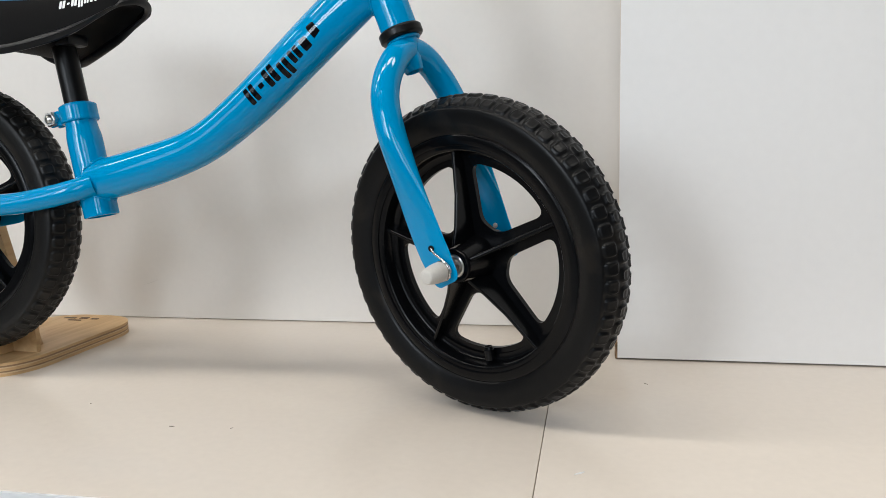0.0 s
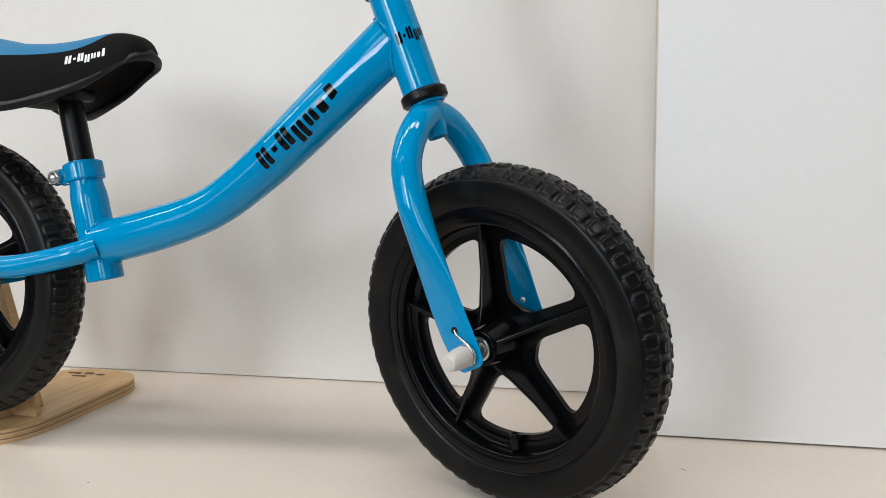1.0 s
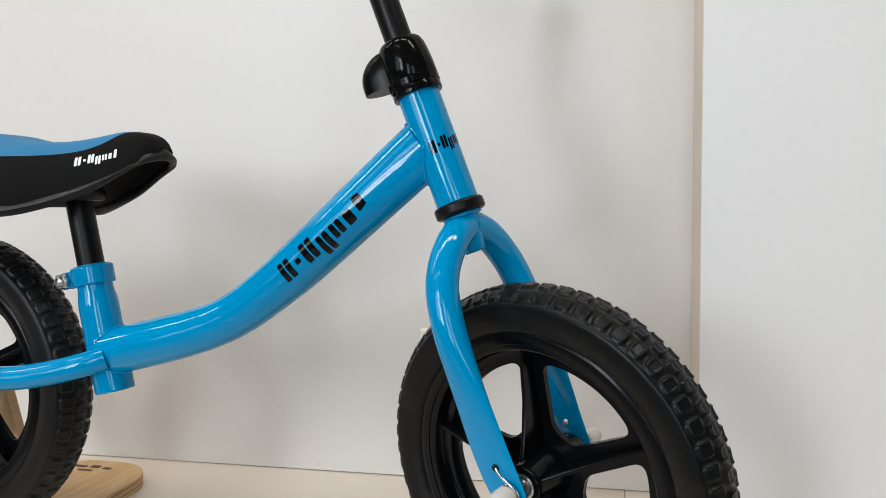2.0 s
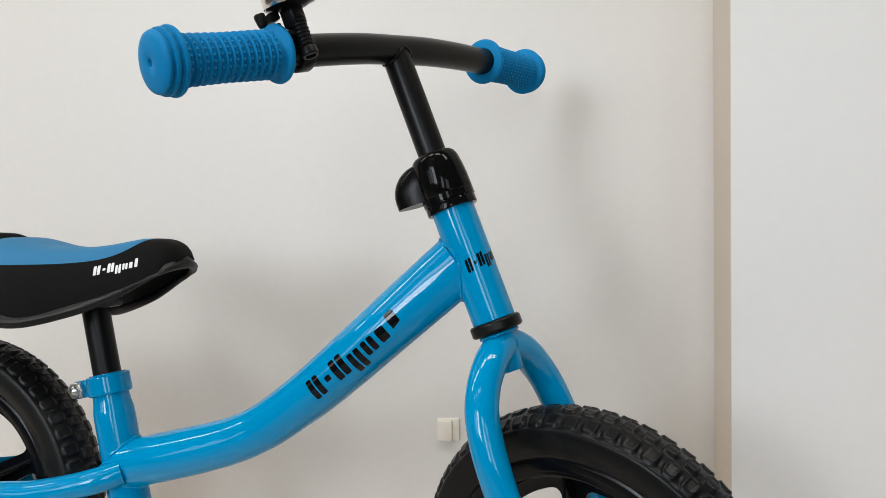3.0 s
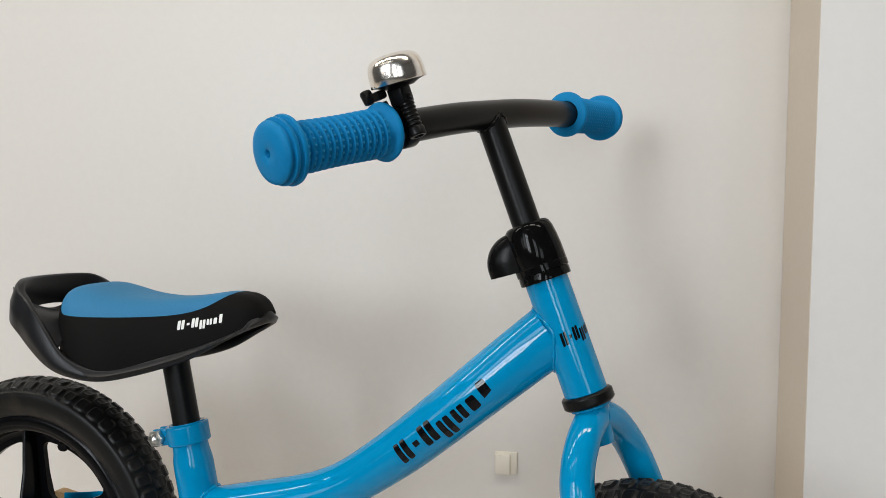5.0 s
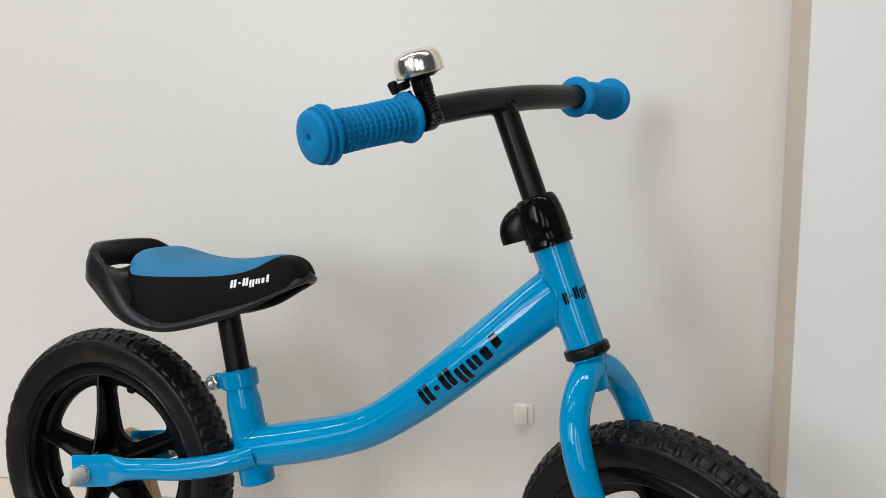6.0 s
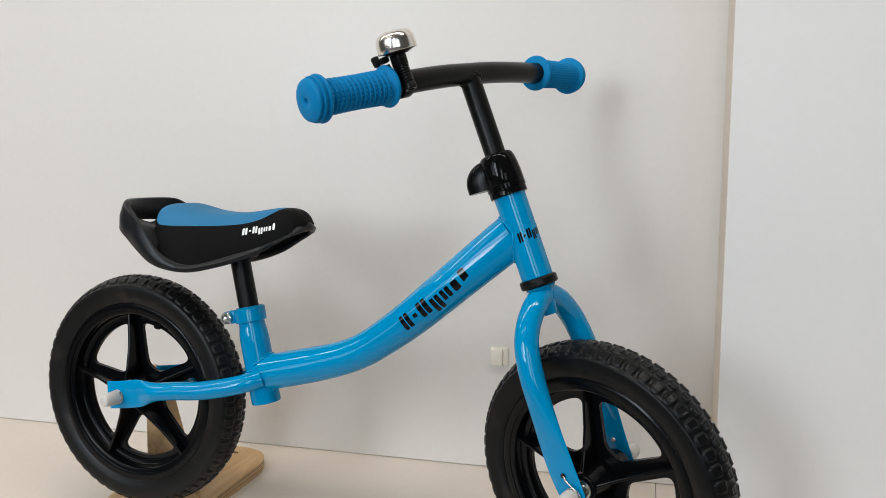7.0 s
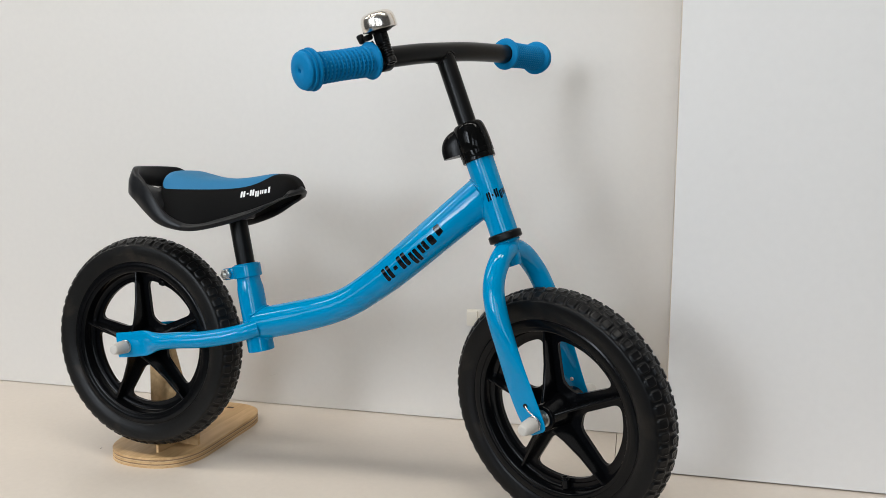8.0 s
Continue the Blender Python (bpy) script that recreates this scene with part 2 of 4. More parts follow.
structure(part("wall_panel", prism([(0.0, 0.0), (2.6, 0.0), (2.6, YW + 0.1), (0.0095, YW + 0.1)], 0.0022, 2.6), PANEL), "cool white wall panel standing proud of the wall", "wall")
structure(part("trim", prism([(-0.0006, 0.0014), (0.0048, YW - 0.0006), (0.0075, YW - 0.0006), (0.0018, 0.0014)], 0.021, 2.6), SIDE), "cream edge strip on the side of the panel", "trim")
structure(box("wall_plinth", (-5.3, -0.40, -0.85), (2.6, YW + 0.1, -0.028), ROOM), "dark grey base under the display shelf", "wall")
SEAM = -0.0715
structure(box("shelf_board", (-5.3, -0.425, -0.028), (SEAM - 0.00035, YW + 0.1, 0.0), SHELF, bevel=0.0007), "beige laminate display shelf with a fine joint", "shelf")
structure(box("shelf_board", (SEAM + 0.00035, -0.425, -0.028), (2.6, YW + 0.1, 0.0), SHELF, bevel=0.0007), "beige laminate display shelf with a fine joint", "shelf")
structure(box("edge_band", (-5.3, -0.428, -0.029), (2.6, -0.4255, -0.0004), EDGE), "white edge band along the shelf front", "trim")
structure(box("floor", (-5.4, -4.4, -0.95), (2.7, YW + 0.1, -0.85), ROOMFLOOR), "grey smooth shop floor", "floor")
# unseen ceiling and side walls, darkened to hold reflections and bounce down
structure(box("ceiling", (-5.4, -4.4, 2.6), (2.7, YW + 0.2, 2.7), ROOM), "unseen ceiling, darkened to dim the reflections", "ceiling")
structure(box("wall_west", (-5.4, -4.4, -0.85), (-5.3, YW + 0.1, 2.6), ROOM), "unseen side wall, darkened to dim the reflections", "wall")
structure(box("wall_east", (2.6, -4.4, -0.85), (2.7, YW + 0.1, 2.6), ROOM), "unseen side wall, darkened to dim the reflections", "wall")
# window wall behind the viewer, pierced by its openings
outline = [(-5.3, -0.85), (2.6, -0.85), (2.6, 2.6), (-5.3, 2.6)]
holes = [[(a, c), (b, c), (b, d), (a, d)] for a, b, c, d, _ in WIN]
structure(part("wall_south", plate([outline] + holes, 0.2, Matrix.Translation((0, -4.25, 0)) @ pose(0, 0, 0, 90)), ROOM), "grey painted wall with five windows", "wall")
for i, (a, b, c, d, _) in enumerate(WIN):
    g = [[(a + 0.001, c + 0.001), (b - 0.001, c + 0.001), (b - 0.001, d - 0.001), (a + 0.001, d - 0.001)]]
    midx, midz = (a + b) / 2, c + (d - c) * 0.67
    bar = 0.05 if b - a > 0.5 else 0.02
    columns = ((a + bar, midx - bar / 2), (midx + bar / 2, b - bar)) if b - a > 0.5 else ((a + bar, b - bar),)
    for p, q in columns:
        for u, w in ((c + bar, midz - bar / 2), (midz + bar / 2, d - bar)):
            g.append([(p, u), (q, u), (q, w), (p, w)])
    structure(part("window_%d" % (i + 1), plate(g, 0.05, Matrix.Translation((0, -4.12, 0)) @ pose(0, 0, 0, 90)), FRAMEW), "white window frame with clear panes", "window")

# ---- small marks and fittings on wall and shelf ----


def wall_hook():
    hook = empty("adhesive_hook", pose(-0.3135, YW, 0.183), "small cream adhesive hook stuck on the wall", "hook")
    part("back_plate", rbox(0.028, 0.003, 0.028, 0.0012, Matrix.Translation((0, -0.0016, 0))), CREAM, hook)
    part("hook_tongue", rbox(0.019, 0.005, 0.026, 0.0016, Matrix.Translation((-0.0040, -0.0055, -0.001))), CREAM, hook)
    return hook


wall_hook()


def mark(name, x, y, z, length, width, turn, mat, label, category, normal="z", group=""):
    """A thin tapering sliver lying on the shelf or the wall."""
    def fn(s, t):
        h = width / 2 * math.sin(math.pi * min(max(s, 0.02), 0.98)) ** 0.7
        a = 2 * math.pi * t
        return (length * (s - 0.5), h * math.cos(a) + 0.03 * length * (s - 0.5) ** 2 * 4, 0.00025 + 0.00025 * math.sin(a))
    v, f = grid(fn, 12, 8, False, True)
    ob = mesh_object(name, v, f + [tuple(range(8)), tuple(range(88, 96))], mat)
    ob.matrix_world = pose(x, y, z, 90 if normal == "y" else 0, 0, 0) @ pose(0, 0, 0, 0, 0, turn)
    return tagged(ob, label, category, group)


mark("scuff", -0.691, YW - 0.0002, 0.0545, 0.029, 0.0006, 18, SCUFF, "faint grey scuff on the wall board", "scuff", "y")
for px, py, ln, wd, tn in ((-0.418, -0.278, 0.005, 0.0014, 5), (-0.359, -0.275, 0.003, 0.0007, 50), (-0.537, -0.228, 0.0016, 0.0006, 10), (0.027, -0.092, 0.006, 0.0005, -50), (-0.855, -0.115, 0.005, 0.002, 80)):
    mark("speck", px, py, 0.0, ln, wd, tn, SPECK, "tiny dark speck of dirt on the shelf", "speck", group="specks on the shelf")
mark("scratch", -0.038, -0.332, 0.0, 0.010, 0.003, 40, EDGE, "small pale chip in the laminate", "scratch")


def chip():
    """Broken corner at the foot of the panel, with raw chipboard."""
    rng = random.Random(4)
    bm = bmesh.new()
    bmesh.ops.create_cube(bm, size=1.0, matrix=Matrix.Diagonal((0.0024, 0.020, 0.020, 1)))
    bmesh.ops.subdivide_edges(bm, edges=bm.edges[:], cuts=4, use_grid_fill=True)
    for v in bm.verts:
        v.co.x += rng.uniform(-0.0006, 0.0006)
        if v.co.z > 0.0:
            v.co.y += rng.uniform(-0.003, 0.001)
    bm.transform(Matrix.Translation((-0.0012, 0.0115, 0.0108)))
    return structure(part("trim", bm, CHIPBOARD), "raw brown chipboard at the panel's chipped foot", "trim")


chip()

# ---- the wooden stand under the rear wheel ----


def plywood_stand():
    turn = -2.5
    base = empty("wooden_stand", pose(-0.7490, -0.0345, 0, 0, 0, turn), "birch plywood bike stand holding the rear wheel", "stand")
    w, l = 0.150, 0.266
    outline = rounded([(-w / 2, -l / 2), (w / 2, -l / 2), (w / 2, l / 2), (-w / 2, l / 2)], [0.074, 0.074, 0.068, 0.068], 10)
    # five glued plies, the dark ones a little recessed
    for k in range(5):
        inset = 0.0 if k % 2 == 0 else 0.0004
        lp = [(x * (1 - inset / 0.08), y * (1 - inset / 0.14)) for x, y in outline]
        bm = plate([lp], 0.0031, Matrix.Translation((0, 0, 0.0016 + 0.0032 * k)))
        part("ply", bm, PLY if k in (0, 2, 4) else PLYEDGE, base)
    return base


stand = plywood_stand()

# ---- the balance bike ----
HEADING = -6.3
AXZ = 0.185  # rear axle height
LEAN = 1.8  # the bike leans towards the wall
bike = empty("balance_bike", pose(-0.7488, -0.1395, 0.0, -LEAN, 0, HEADING), "sky-blue balance bike with black wheels on a plywood stand", "bicycle")
S_, C_ = 0.352, 0.936  # lean of the steering axis
A0 = Vector((0.5081, 0, AXZ + 0.270))
AXIS, FWD = Vector((-S_, 0, C_)), Vector((C_, 0, S_))
HEADM = Matrix(((FWD.x, 0, AXIS.x, A0.x), (0, 1, 0, 0), (FWD.z, 0, AXIS.z, A0.z), (0, 0, 0, 1)))
STEER = 22.5
FORK = HEADM @ pose(0, 0, 0, 0, 0, -STEER)  # x forwards, y to the far side, z up the steering axis


def ring(name, r0, r1, z0, z1, mat, parent, m, bevel=0.001, seg=56, label=""):
    prof = [(r0, z0), (r1 - bevel, z0), (r1, z0 + bevel), (r1, z0 + 1.8 * bevel), (r1, z1 - 1.8 * bevel), (r1, z1 - bevel), (r1 - bevel, z1), (r0, z1)]
    v, f = lathe(prof, seg, True)
    return Geo().add(v, f, m).make(name, mat, parent, label, 50)


# main tube
MAIN = [(0.190, 0, 0.0395), (0.212, 0, 0.0445), (0.245, 0, 0.0525), (0.2805, 0, 0.0618), (0.3113, 0, 0.0718), (0.3384, 0, 0.0853), (0.3626, 0, 0.1022), (0.3885, 0, 0.1210), (0.4233, 0, 0.1503), (0.4625, 0, 0.1838), (0.515, 0, 0.2280)]
RM = 0.0226
main_path = catmull([(x, y, z + AXZ) for x, y, z in MAIN], 8)
for _ in range(24):
    main_path = main_path[:1] + [(main_path[k - 1] + 2 * main_path[k] + main_path[k + 1]) / 4 for k in range(1, len(main_path) - 1)] + main_path[-1:]


def main_size(t):
    w = interp(t, [(0, 0.0), (0.84, 0.0), (0.985, 1.0), (1, 1.0)])
    w = w * w * (3 - 2 * w)
    r = RM + 0.0016 * t - 0.0028 * curve_at(t, ((0.0, 0.15), (0.12, 0.15), (0.24, 0.4), (0.36, 0.85), (0.47, 1.0), (0.60, 0.85), (0.72, 0.5), (0.84, 0.2), (1.0, 0.0)))
    # slight ripples left by bending the tube
    r += 0.00006 * math.sin(78 * t) * curve_at(t, ((0.0, 0.0), (0.22, 0.0), (0.33, 1.0), (0.46, 1.0), (0.58, 0.0), (1.0, 0.0)))
    return (r + (0.0166 - r) * w, r + 0.0006 * w)


v, f = tube(main_path, main_size, 48)
mesh_object("main_tube", v, f, BLUE, bike)
# head tube
ring("head_tube", 0.012, 0.0176, -0.0950, 0.0025, BLUE, bike, HEADM, 0.0004, 64)
# seat tube: open at the foot, narrower at the collar
ST0, ST1 = Vector((0.1688, 0, AXZ + 0.1232)), Vector((0.1935, 0, AXZ + 0.0020))
STM = along(ST0, ST1)
LS = (ST1 - ST0).length
prof = [(0.0135, 0.0), (0.0162, 0.0), (0.0162, 0.022), (0.0165, 0.026), (0.0179, 0.034), (0.0183, 0.040), (0.0183, 0.043), (0.0183, LS - 0.002), (0.0183, LS - 0.001), (0.0176, LS), (0.0150, LS), (0.0147, 0.05), (0.0135, 0.03)]
v, f = lathe(prof, 56, True)
Geo().add(v, f, STM).make("seat_tube", BLUE, bike, "", 50)
# seat clamp with ears and bolt
clampr = ring("seat_clamp", 0.0155, 0.0196, 0.001, 0.0195, BLUE, bike, STM, 0.0012)
st_dir = (ST1 - ST0).normalized()
rear_dir = Vector((-1, 0, 0)) - st_dir * Vector((-1, 0, 0)).dot(st_dir)
rear_dir.normalize()
EAR = Matrix((( rear_dir.x, 0, st_dir.x, ST0.x), (0, 1, 0, 0), (rear_dir.z, 0, st_dir.z, ST0.z), (0, 0, 0, 1)))
for s in (-1, 1):
    bm = rbox(0.020, 0.0042, 0.0165, 0.0018, EAR @ Matrix.Translation((0.0248, s * 0.0052, 0.0105)))
    part("ear", bm, BLUE, clampr)
hexp = [(0.0, -0.0055), (0.0074, -0.0055), (0.0082, -0.0045), (0.0082, 0.0), (0.0, 0.0)]
v, f = lathe(hexp, 6)
Geo().add(v, f, EAR @ Matrix.Translation((0.0290, -0.0076, 0.0105)) @ pose(0, 0, 0, -90)).make("bolt", STEEL, clampr, "zinc hexagon bolt head", 25)
v, f = lathe([(0.0, -0.0085), (0.0030, -0.0078), (0.0050, -0.0062), (0.0054, -0.0050)], 20)
Geo().add(v, f, EAR @ Matrix.Translation((0.0290, -0.0076, 0.0105)) @ pose(0, 0, 0, -90)).make("bolt_dome", STEEL, clampr, "domed end of the zinc bolt")
v, f = lathe([(0, 0), (0.0034, 0), (0.0034, 0.012), (0, 0.012)], 16)
Geo().add(v, f, EAR @ Matrix.Translation((0.0290, -0.006, 0.0105)) @ pose(0, 0, 0, -90)).make("bolt_shaft", STEEL, clampr)
# seat post
SP0, SP1 = ST0 - st_dir * 0.062, ST0 + st_dir * 0.03
v, f = tube([SP0.lerp(SP1, k / 10) for k in range(11)], 0.0125, 40)
mesh_object("seat_post", v, f, BARBLACK, bike, "black satin steel seat post")


def weld(p, d, r, q0, qd, rq, name="weld", size=0.0016, parent=None, lat=None):
    """Uneven bead where a tube of radius r along d meets a tube of radius rq along qd."""
    rng = random.Random(7)
    p, d, q0, qd = Vector(p), Vector(d).normalized(), Vector(q0), Vector(qd).normalized()
    a = d.orthogonal().normalized() if lat is None else Vector((0, 1, 0))
    b = d.cross(a)
    pts = []
    for k in range(96):
        w = 2 * math.pi * k / 96
        o = p + a * ((lat or r) * math.cos(w)) + b * (r * math.sin(w))
        hit = None
        lo = 0.0
        for i in range(400):
            x = o + d * (i * 0.00025)
            e = x - q0
            if (e - qd * e.dot(qd)).length < rq:
                hit = x
                break
        if hit:
            pts.append(hit - d * 0.0006)
    if len(pts) < 20:
        return None
    n = len(pts)
    verts, faces = [], []
    for i, x in enumerate(pts):
        t = (pts[(i + 1) % n] - pts[i - 1]).normalized()
        s = d - t * d.dot(t)
        s.normalize()
        u = t.cross(s)
        rr = size * (1 + 0.35 * math.sin(i * 0.9) + rng.uniform(-0.2, 0.2))
        for k in range(8):
            w = 2 * math.pi * k / 8
            verts.append(x + s * rr * math.cos(w) + u * rr * math.sin(w))
    for i in range(n):
        for k in range(8):
            j, q = (i + 1) % n, (k + 1) % 8
            faces.append((i * 8 + k, i * 8 + q, j * 8 + q, j * 8 + k))
    return mesh_object(name, verts, faces, BLUE, parent or bike, "painted weld bead")


e0, e1 = main_path[-12], main_path[-1]
weld(e0, e1 - e0, RM + 0.0022, A0, AXIS, 0.0176, size=0.0013, lat=0.0167)
s0, s1 = main_path[14], main_path[0]
weld(s0, s1 - s0, RM, ST0, st_dir, 0.0183)


# chain stays with flattened dropouts
def stay(side):
    y = side
    pts = [(-0.016, 0.0465 * y, 0.0000), (0.000, 0.0465 * y, 0.0020), (0.018, 0.0465 * y, 0.0048), (0.036, 0.0460 * y, 0.0080), (0.055, 0.0450 * y, 0.0110), (0.085, 0.0425 * y, 0.0150), (0.120, 0.0385 * y, 0.0180), (0.155, 0.0325 * y, 0.0245), (0.180, 0.0255 * y, 0.0310), (0.197, 0.0150 * y, 0.0370)]
    path = catmull([(a, b, c + AXZ) for a, b, c in pts], 8)
    n = len(path) - 1

    def size(t):
        k = t * n / 8
        w = interp(k, [(0, 0.0), (2.6, 0.0), (4.4, 1.0), (9, 1.0)])
        w = w * w * (3 - 2 * w)
        return (0.0022 + (0.0116 - 0.0022) * w, 0.0180 + (0.0116 - 0.0180) * w)
    v, f = tube(path, size, 36)
    ob = mesh_object("chain_stay", v, f, BLUE, bike, "", 60)
    d = path[-1] - path[-10]
    weld(path[-14], d, 0.0116, ST0, st_dir, 0.0183, parent=ob)
    return ob


stay(-1), stay(1)

# ---- wheels ----
R_TYRE = 0.1545


def block(x, y):
    """Height of a tread block with rounded corners and soft flanks, one inside and nought outside."""
    t = (1.0 - (x ** 4 + y ** 4) ** 0.25) / 0.32 + 0.5
    t = min(max(t, 0.0), 1.0)
    return t * t * (3 - 2 * t)


def tyre_mesh():
    half = [(0.1130, 0.0190), (0.1150, 0.0210), (0.1190, 0.0226), (0.1240, 0.0240), (0.1300, 0.0246), (0.1345, 0.0243), (0.1380, 0.0228), (0.1410, 0.0200), (0.1440, 0.0150), (0.1462, 0.0085), (0.1472, 0.0030), (0.1475, 0.0)]
    pr = half + [(r, -x) for r, x in half[-2::-1]]
    fine = catmull([(r, x, 0) for r, x in pr], 4)
    n, seg, lugs = len(fine), 1160, 58

    def fn(s, t):
        i = round(t * (n - 1))
        p = fine[i]
        q = (fine[min(i + 1, n - 1)] - fine[max(i - 1, 0)]).normalized()
        nr, nx = -q.y, q.x
        if nr * (p.x - 0.13) + nx * p.y < 0:
            nr, nx = -nr, -nx
        h = 0.0
        if p.x > 0.1368:
            e = p.y / 0.0235
            ph = s * lugs
            mid = block(e / 0.29, ((ph % 1) - 0.5) / 0.36)
            sh = block((abs(e) - 0.69) / 0.25, (((ph + 0.5) % 1) - 0.5) / 0.36)
            dish = 1.0 - 0.32 * block(e / 0.19, ((ph % 1) - 0.5) / 0.23)
            sh *= 1.0 - 0.22 * block((abs(e) - 0.66) / 0.15, (((ph + 0.5) % 1) - 0.5) / 0.22)
            fade = interp(p.x, [(0.1368, 0.0), (0.1396, 1.0), (0.2, 1.0)])
            h = -0.0019 * (1 - max(mid * dish, sh)) * fade
        r, x = p.x + nr * h, p.y + nx * h
        a = 2 * math.pi * s
        return (r * math.cos(a), r * math.sin(a), x)
    return grid(fn, seg, n, True, False)


def rim_mesh():
    g = Geo()
    half = [(0.1165, 0.0185), (0.1140, 0.0195), (0.1125, 0.0208), (0.1110, 0.0212), (0.1055, 0.0212), (0.1043, 0.0207), (0.1040, 0.0196), (0.1020, 0.0192), (0.1000, 0.0188), (0.0990, 0.0175), (0.0982, 0.0085), (0.0974, 0.0062), (0.0955, 0.0050), (0.0915, 0.0048)]
    pr = half + [(r, -x) for r, x in half[::-1]]
    v, f = lathe(pr, 144, True)
    g.add(v, f)
    # hub barrel
    hp = [(0.0104, 0.0360), (0.0112, 0.0375), (0.0148, 0.0375), (0.0156, 0.0367), (0.0158, 0.0330), (0.0175, 0.0180), (0.0215, 0.0050)]
    v, f = lathe(hp + [(r, -x) for r, x in hp[::-1]] + [(0.0104, -0.0360)], 64, False)
    g.add(v, f)
    # ribs
    for k in range(5):
        a = radians(72 * k)
        ca, sa = math.cos(a), math.sin(a)
        for s in (-1, 1):
            prof = [(0.018, 0.0345), (0.034, 0.0270), (0.060, 0.0195), (0.0985, 0.0145)]
            verts = []
            prof = [(r, x if s > 0 else 0.0035 + 0.5 * (x - 0.0035)) for r, x in prof]
            for r, x in prof:
                for y, z in ((-0.0026, 0.003), (-0.0016, x - 0.0006), (-0.0008, x), (0.0008, x), (0.0016, x - 0.0006), (0.0026, 0.003)):
                    verts.append((r * ca - y * sa, r * sa + y * ca, z * s))
            faces = [(i * 6 + j, i * 6 + j + 1, i * 6 + j + 7, i * 6 + j + 6) for i in range(3) for j in range(5)]
            g.add(verts, faces)
    return g


def web_mesh():
    """Disc with five rounded openings between the ribs."""
    outer = [(0.0935 * math.cos(2 * math.pi * k / 120), 0.0935 * math.sin(2 * math.pi * k / 120)) for k in range(120)]
    inner = [(0.0190 * math.cos(2 * math.pi * k / 48), 0.0190 * math.sin(2 * math.pi * k / 48)) for k in range(48)]
    loops = [outer, inner]
    for k in range(5):
        a = radians(72 * k + 36)
        arc = [(0.0868 * math.cos(w), 0.0868 * math.sin(w)) for w in (radians(-29.5), radians(-15), 0, radians(15), radians(29.5))]
        pts = [(0.0335, -0.0105)] + arc + [(0.0335, 0.0105)]
        lp = rounded(pts, [0.0165, 0.0145, 0.2, 0.2, 0.2, 0.0145, 0.0165], 7)
        loops.append([(x * math.cos(a) - y * math.sin(a), x * math.sin(a) + y * math.cos(a)) for x, y in lp])
    return plate(loops, 0.0052)


tyre_geo = tyre_mesh()
WS = R_TYRE / 0.1475  # wheel drawn at 295 mm, scaled to its true size


def wheel(name, m, turn, label, valve_at=None, scale=WS, boss=1.0, foam=RUBBER):
    """Wheel about its local z axis, which points to the near side."""
    hold = new(name)
    hold.parent = bike
    hold.matrix_local = m @ pose(0, 0, 0, 0, 0, turn) @ Matrix.Diagonal((scale, scale, 1.0, 1))
    tagged(hold, label)
    mesh_object("tyre", *tyre_geo, foam, hold, "black foam tyre with moulded tread blocks", 50)
    rim_mesh().make("rim", RIMBLACK, hold, "black plastic five-spoke rim", 45)
    part("spoke_disc", web_mesh(), RIMBLACK, hold, "", 50)
    for s in (1, -1):
        g = Geo()
        v, f = lathe([(0.0046, -0.0010), (0.0056, 0.0006), (0.0062, -0.0006), (0.0068, -0.0030), (0.0078, -0.0030), (0.0082, -0.0004), (0.0092, 0.0004), (0.0102, -0.0002), (0.0105, -0.0014), (0.0105, -0.006), (0.0046, -0.006)], 40, True)
        g.add(v, f, Matrix.Translation((0, 0, 0.0372 * s)) @ (Matrix.Identity(4) if s > 0 else pose(0, 0, 0, 180)))
        g.make("bearing", STEEL, hold, "zinc bearing cup", 30)
    if valve_at is not None:
        a = radians(valve_at)
        q = Matrix.Translation((0.0955 * math.cos(a), 0.0955 * math.sin(a), 0.0085)) @ pose(0, 0, 0, 0, 0, valve_at) @ pose(0, 0, 0, 0, -90, 0)
        v, f = lathe([(0.0, 0.0), (0.0052, 0.0), (0.0052, 0.0095), (0.0046, 0.0100), (0.0040, 0.0128), (0.0030, 0.0128), (0.0028, 0.0100), (0.0, 0.0098)], 24)
        v = [(x, y, z * boss) for x, y, z in v]
        Geo().add(v, f, q).make("valve_boss", RIMBLACK, hold, "small black moulded boss on the rim", 30)
    return hold


NEAR = pose(0, 0, 0, 90)  # local z to the near side
wheel("rear_wheel", Matrix.Translation((0, 0, AXZ - 0.0015)) @ NEAR, 96.0, "rear wheel resting in the stand", -26.0, WS * 1.008, 0.62, DUSTY)
FA = Vector((-0.0062, 0, -0.3212))  # front axle in the fork
wheel("front_wheel", FORK @ Matrix.Translation(FA) @ NEAR, 75.2, "front wheel turned towards the viewer", -178.2, WS * 0.988)


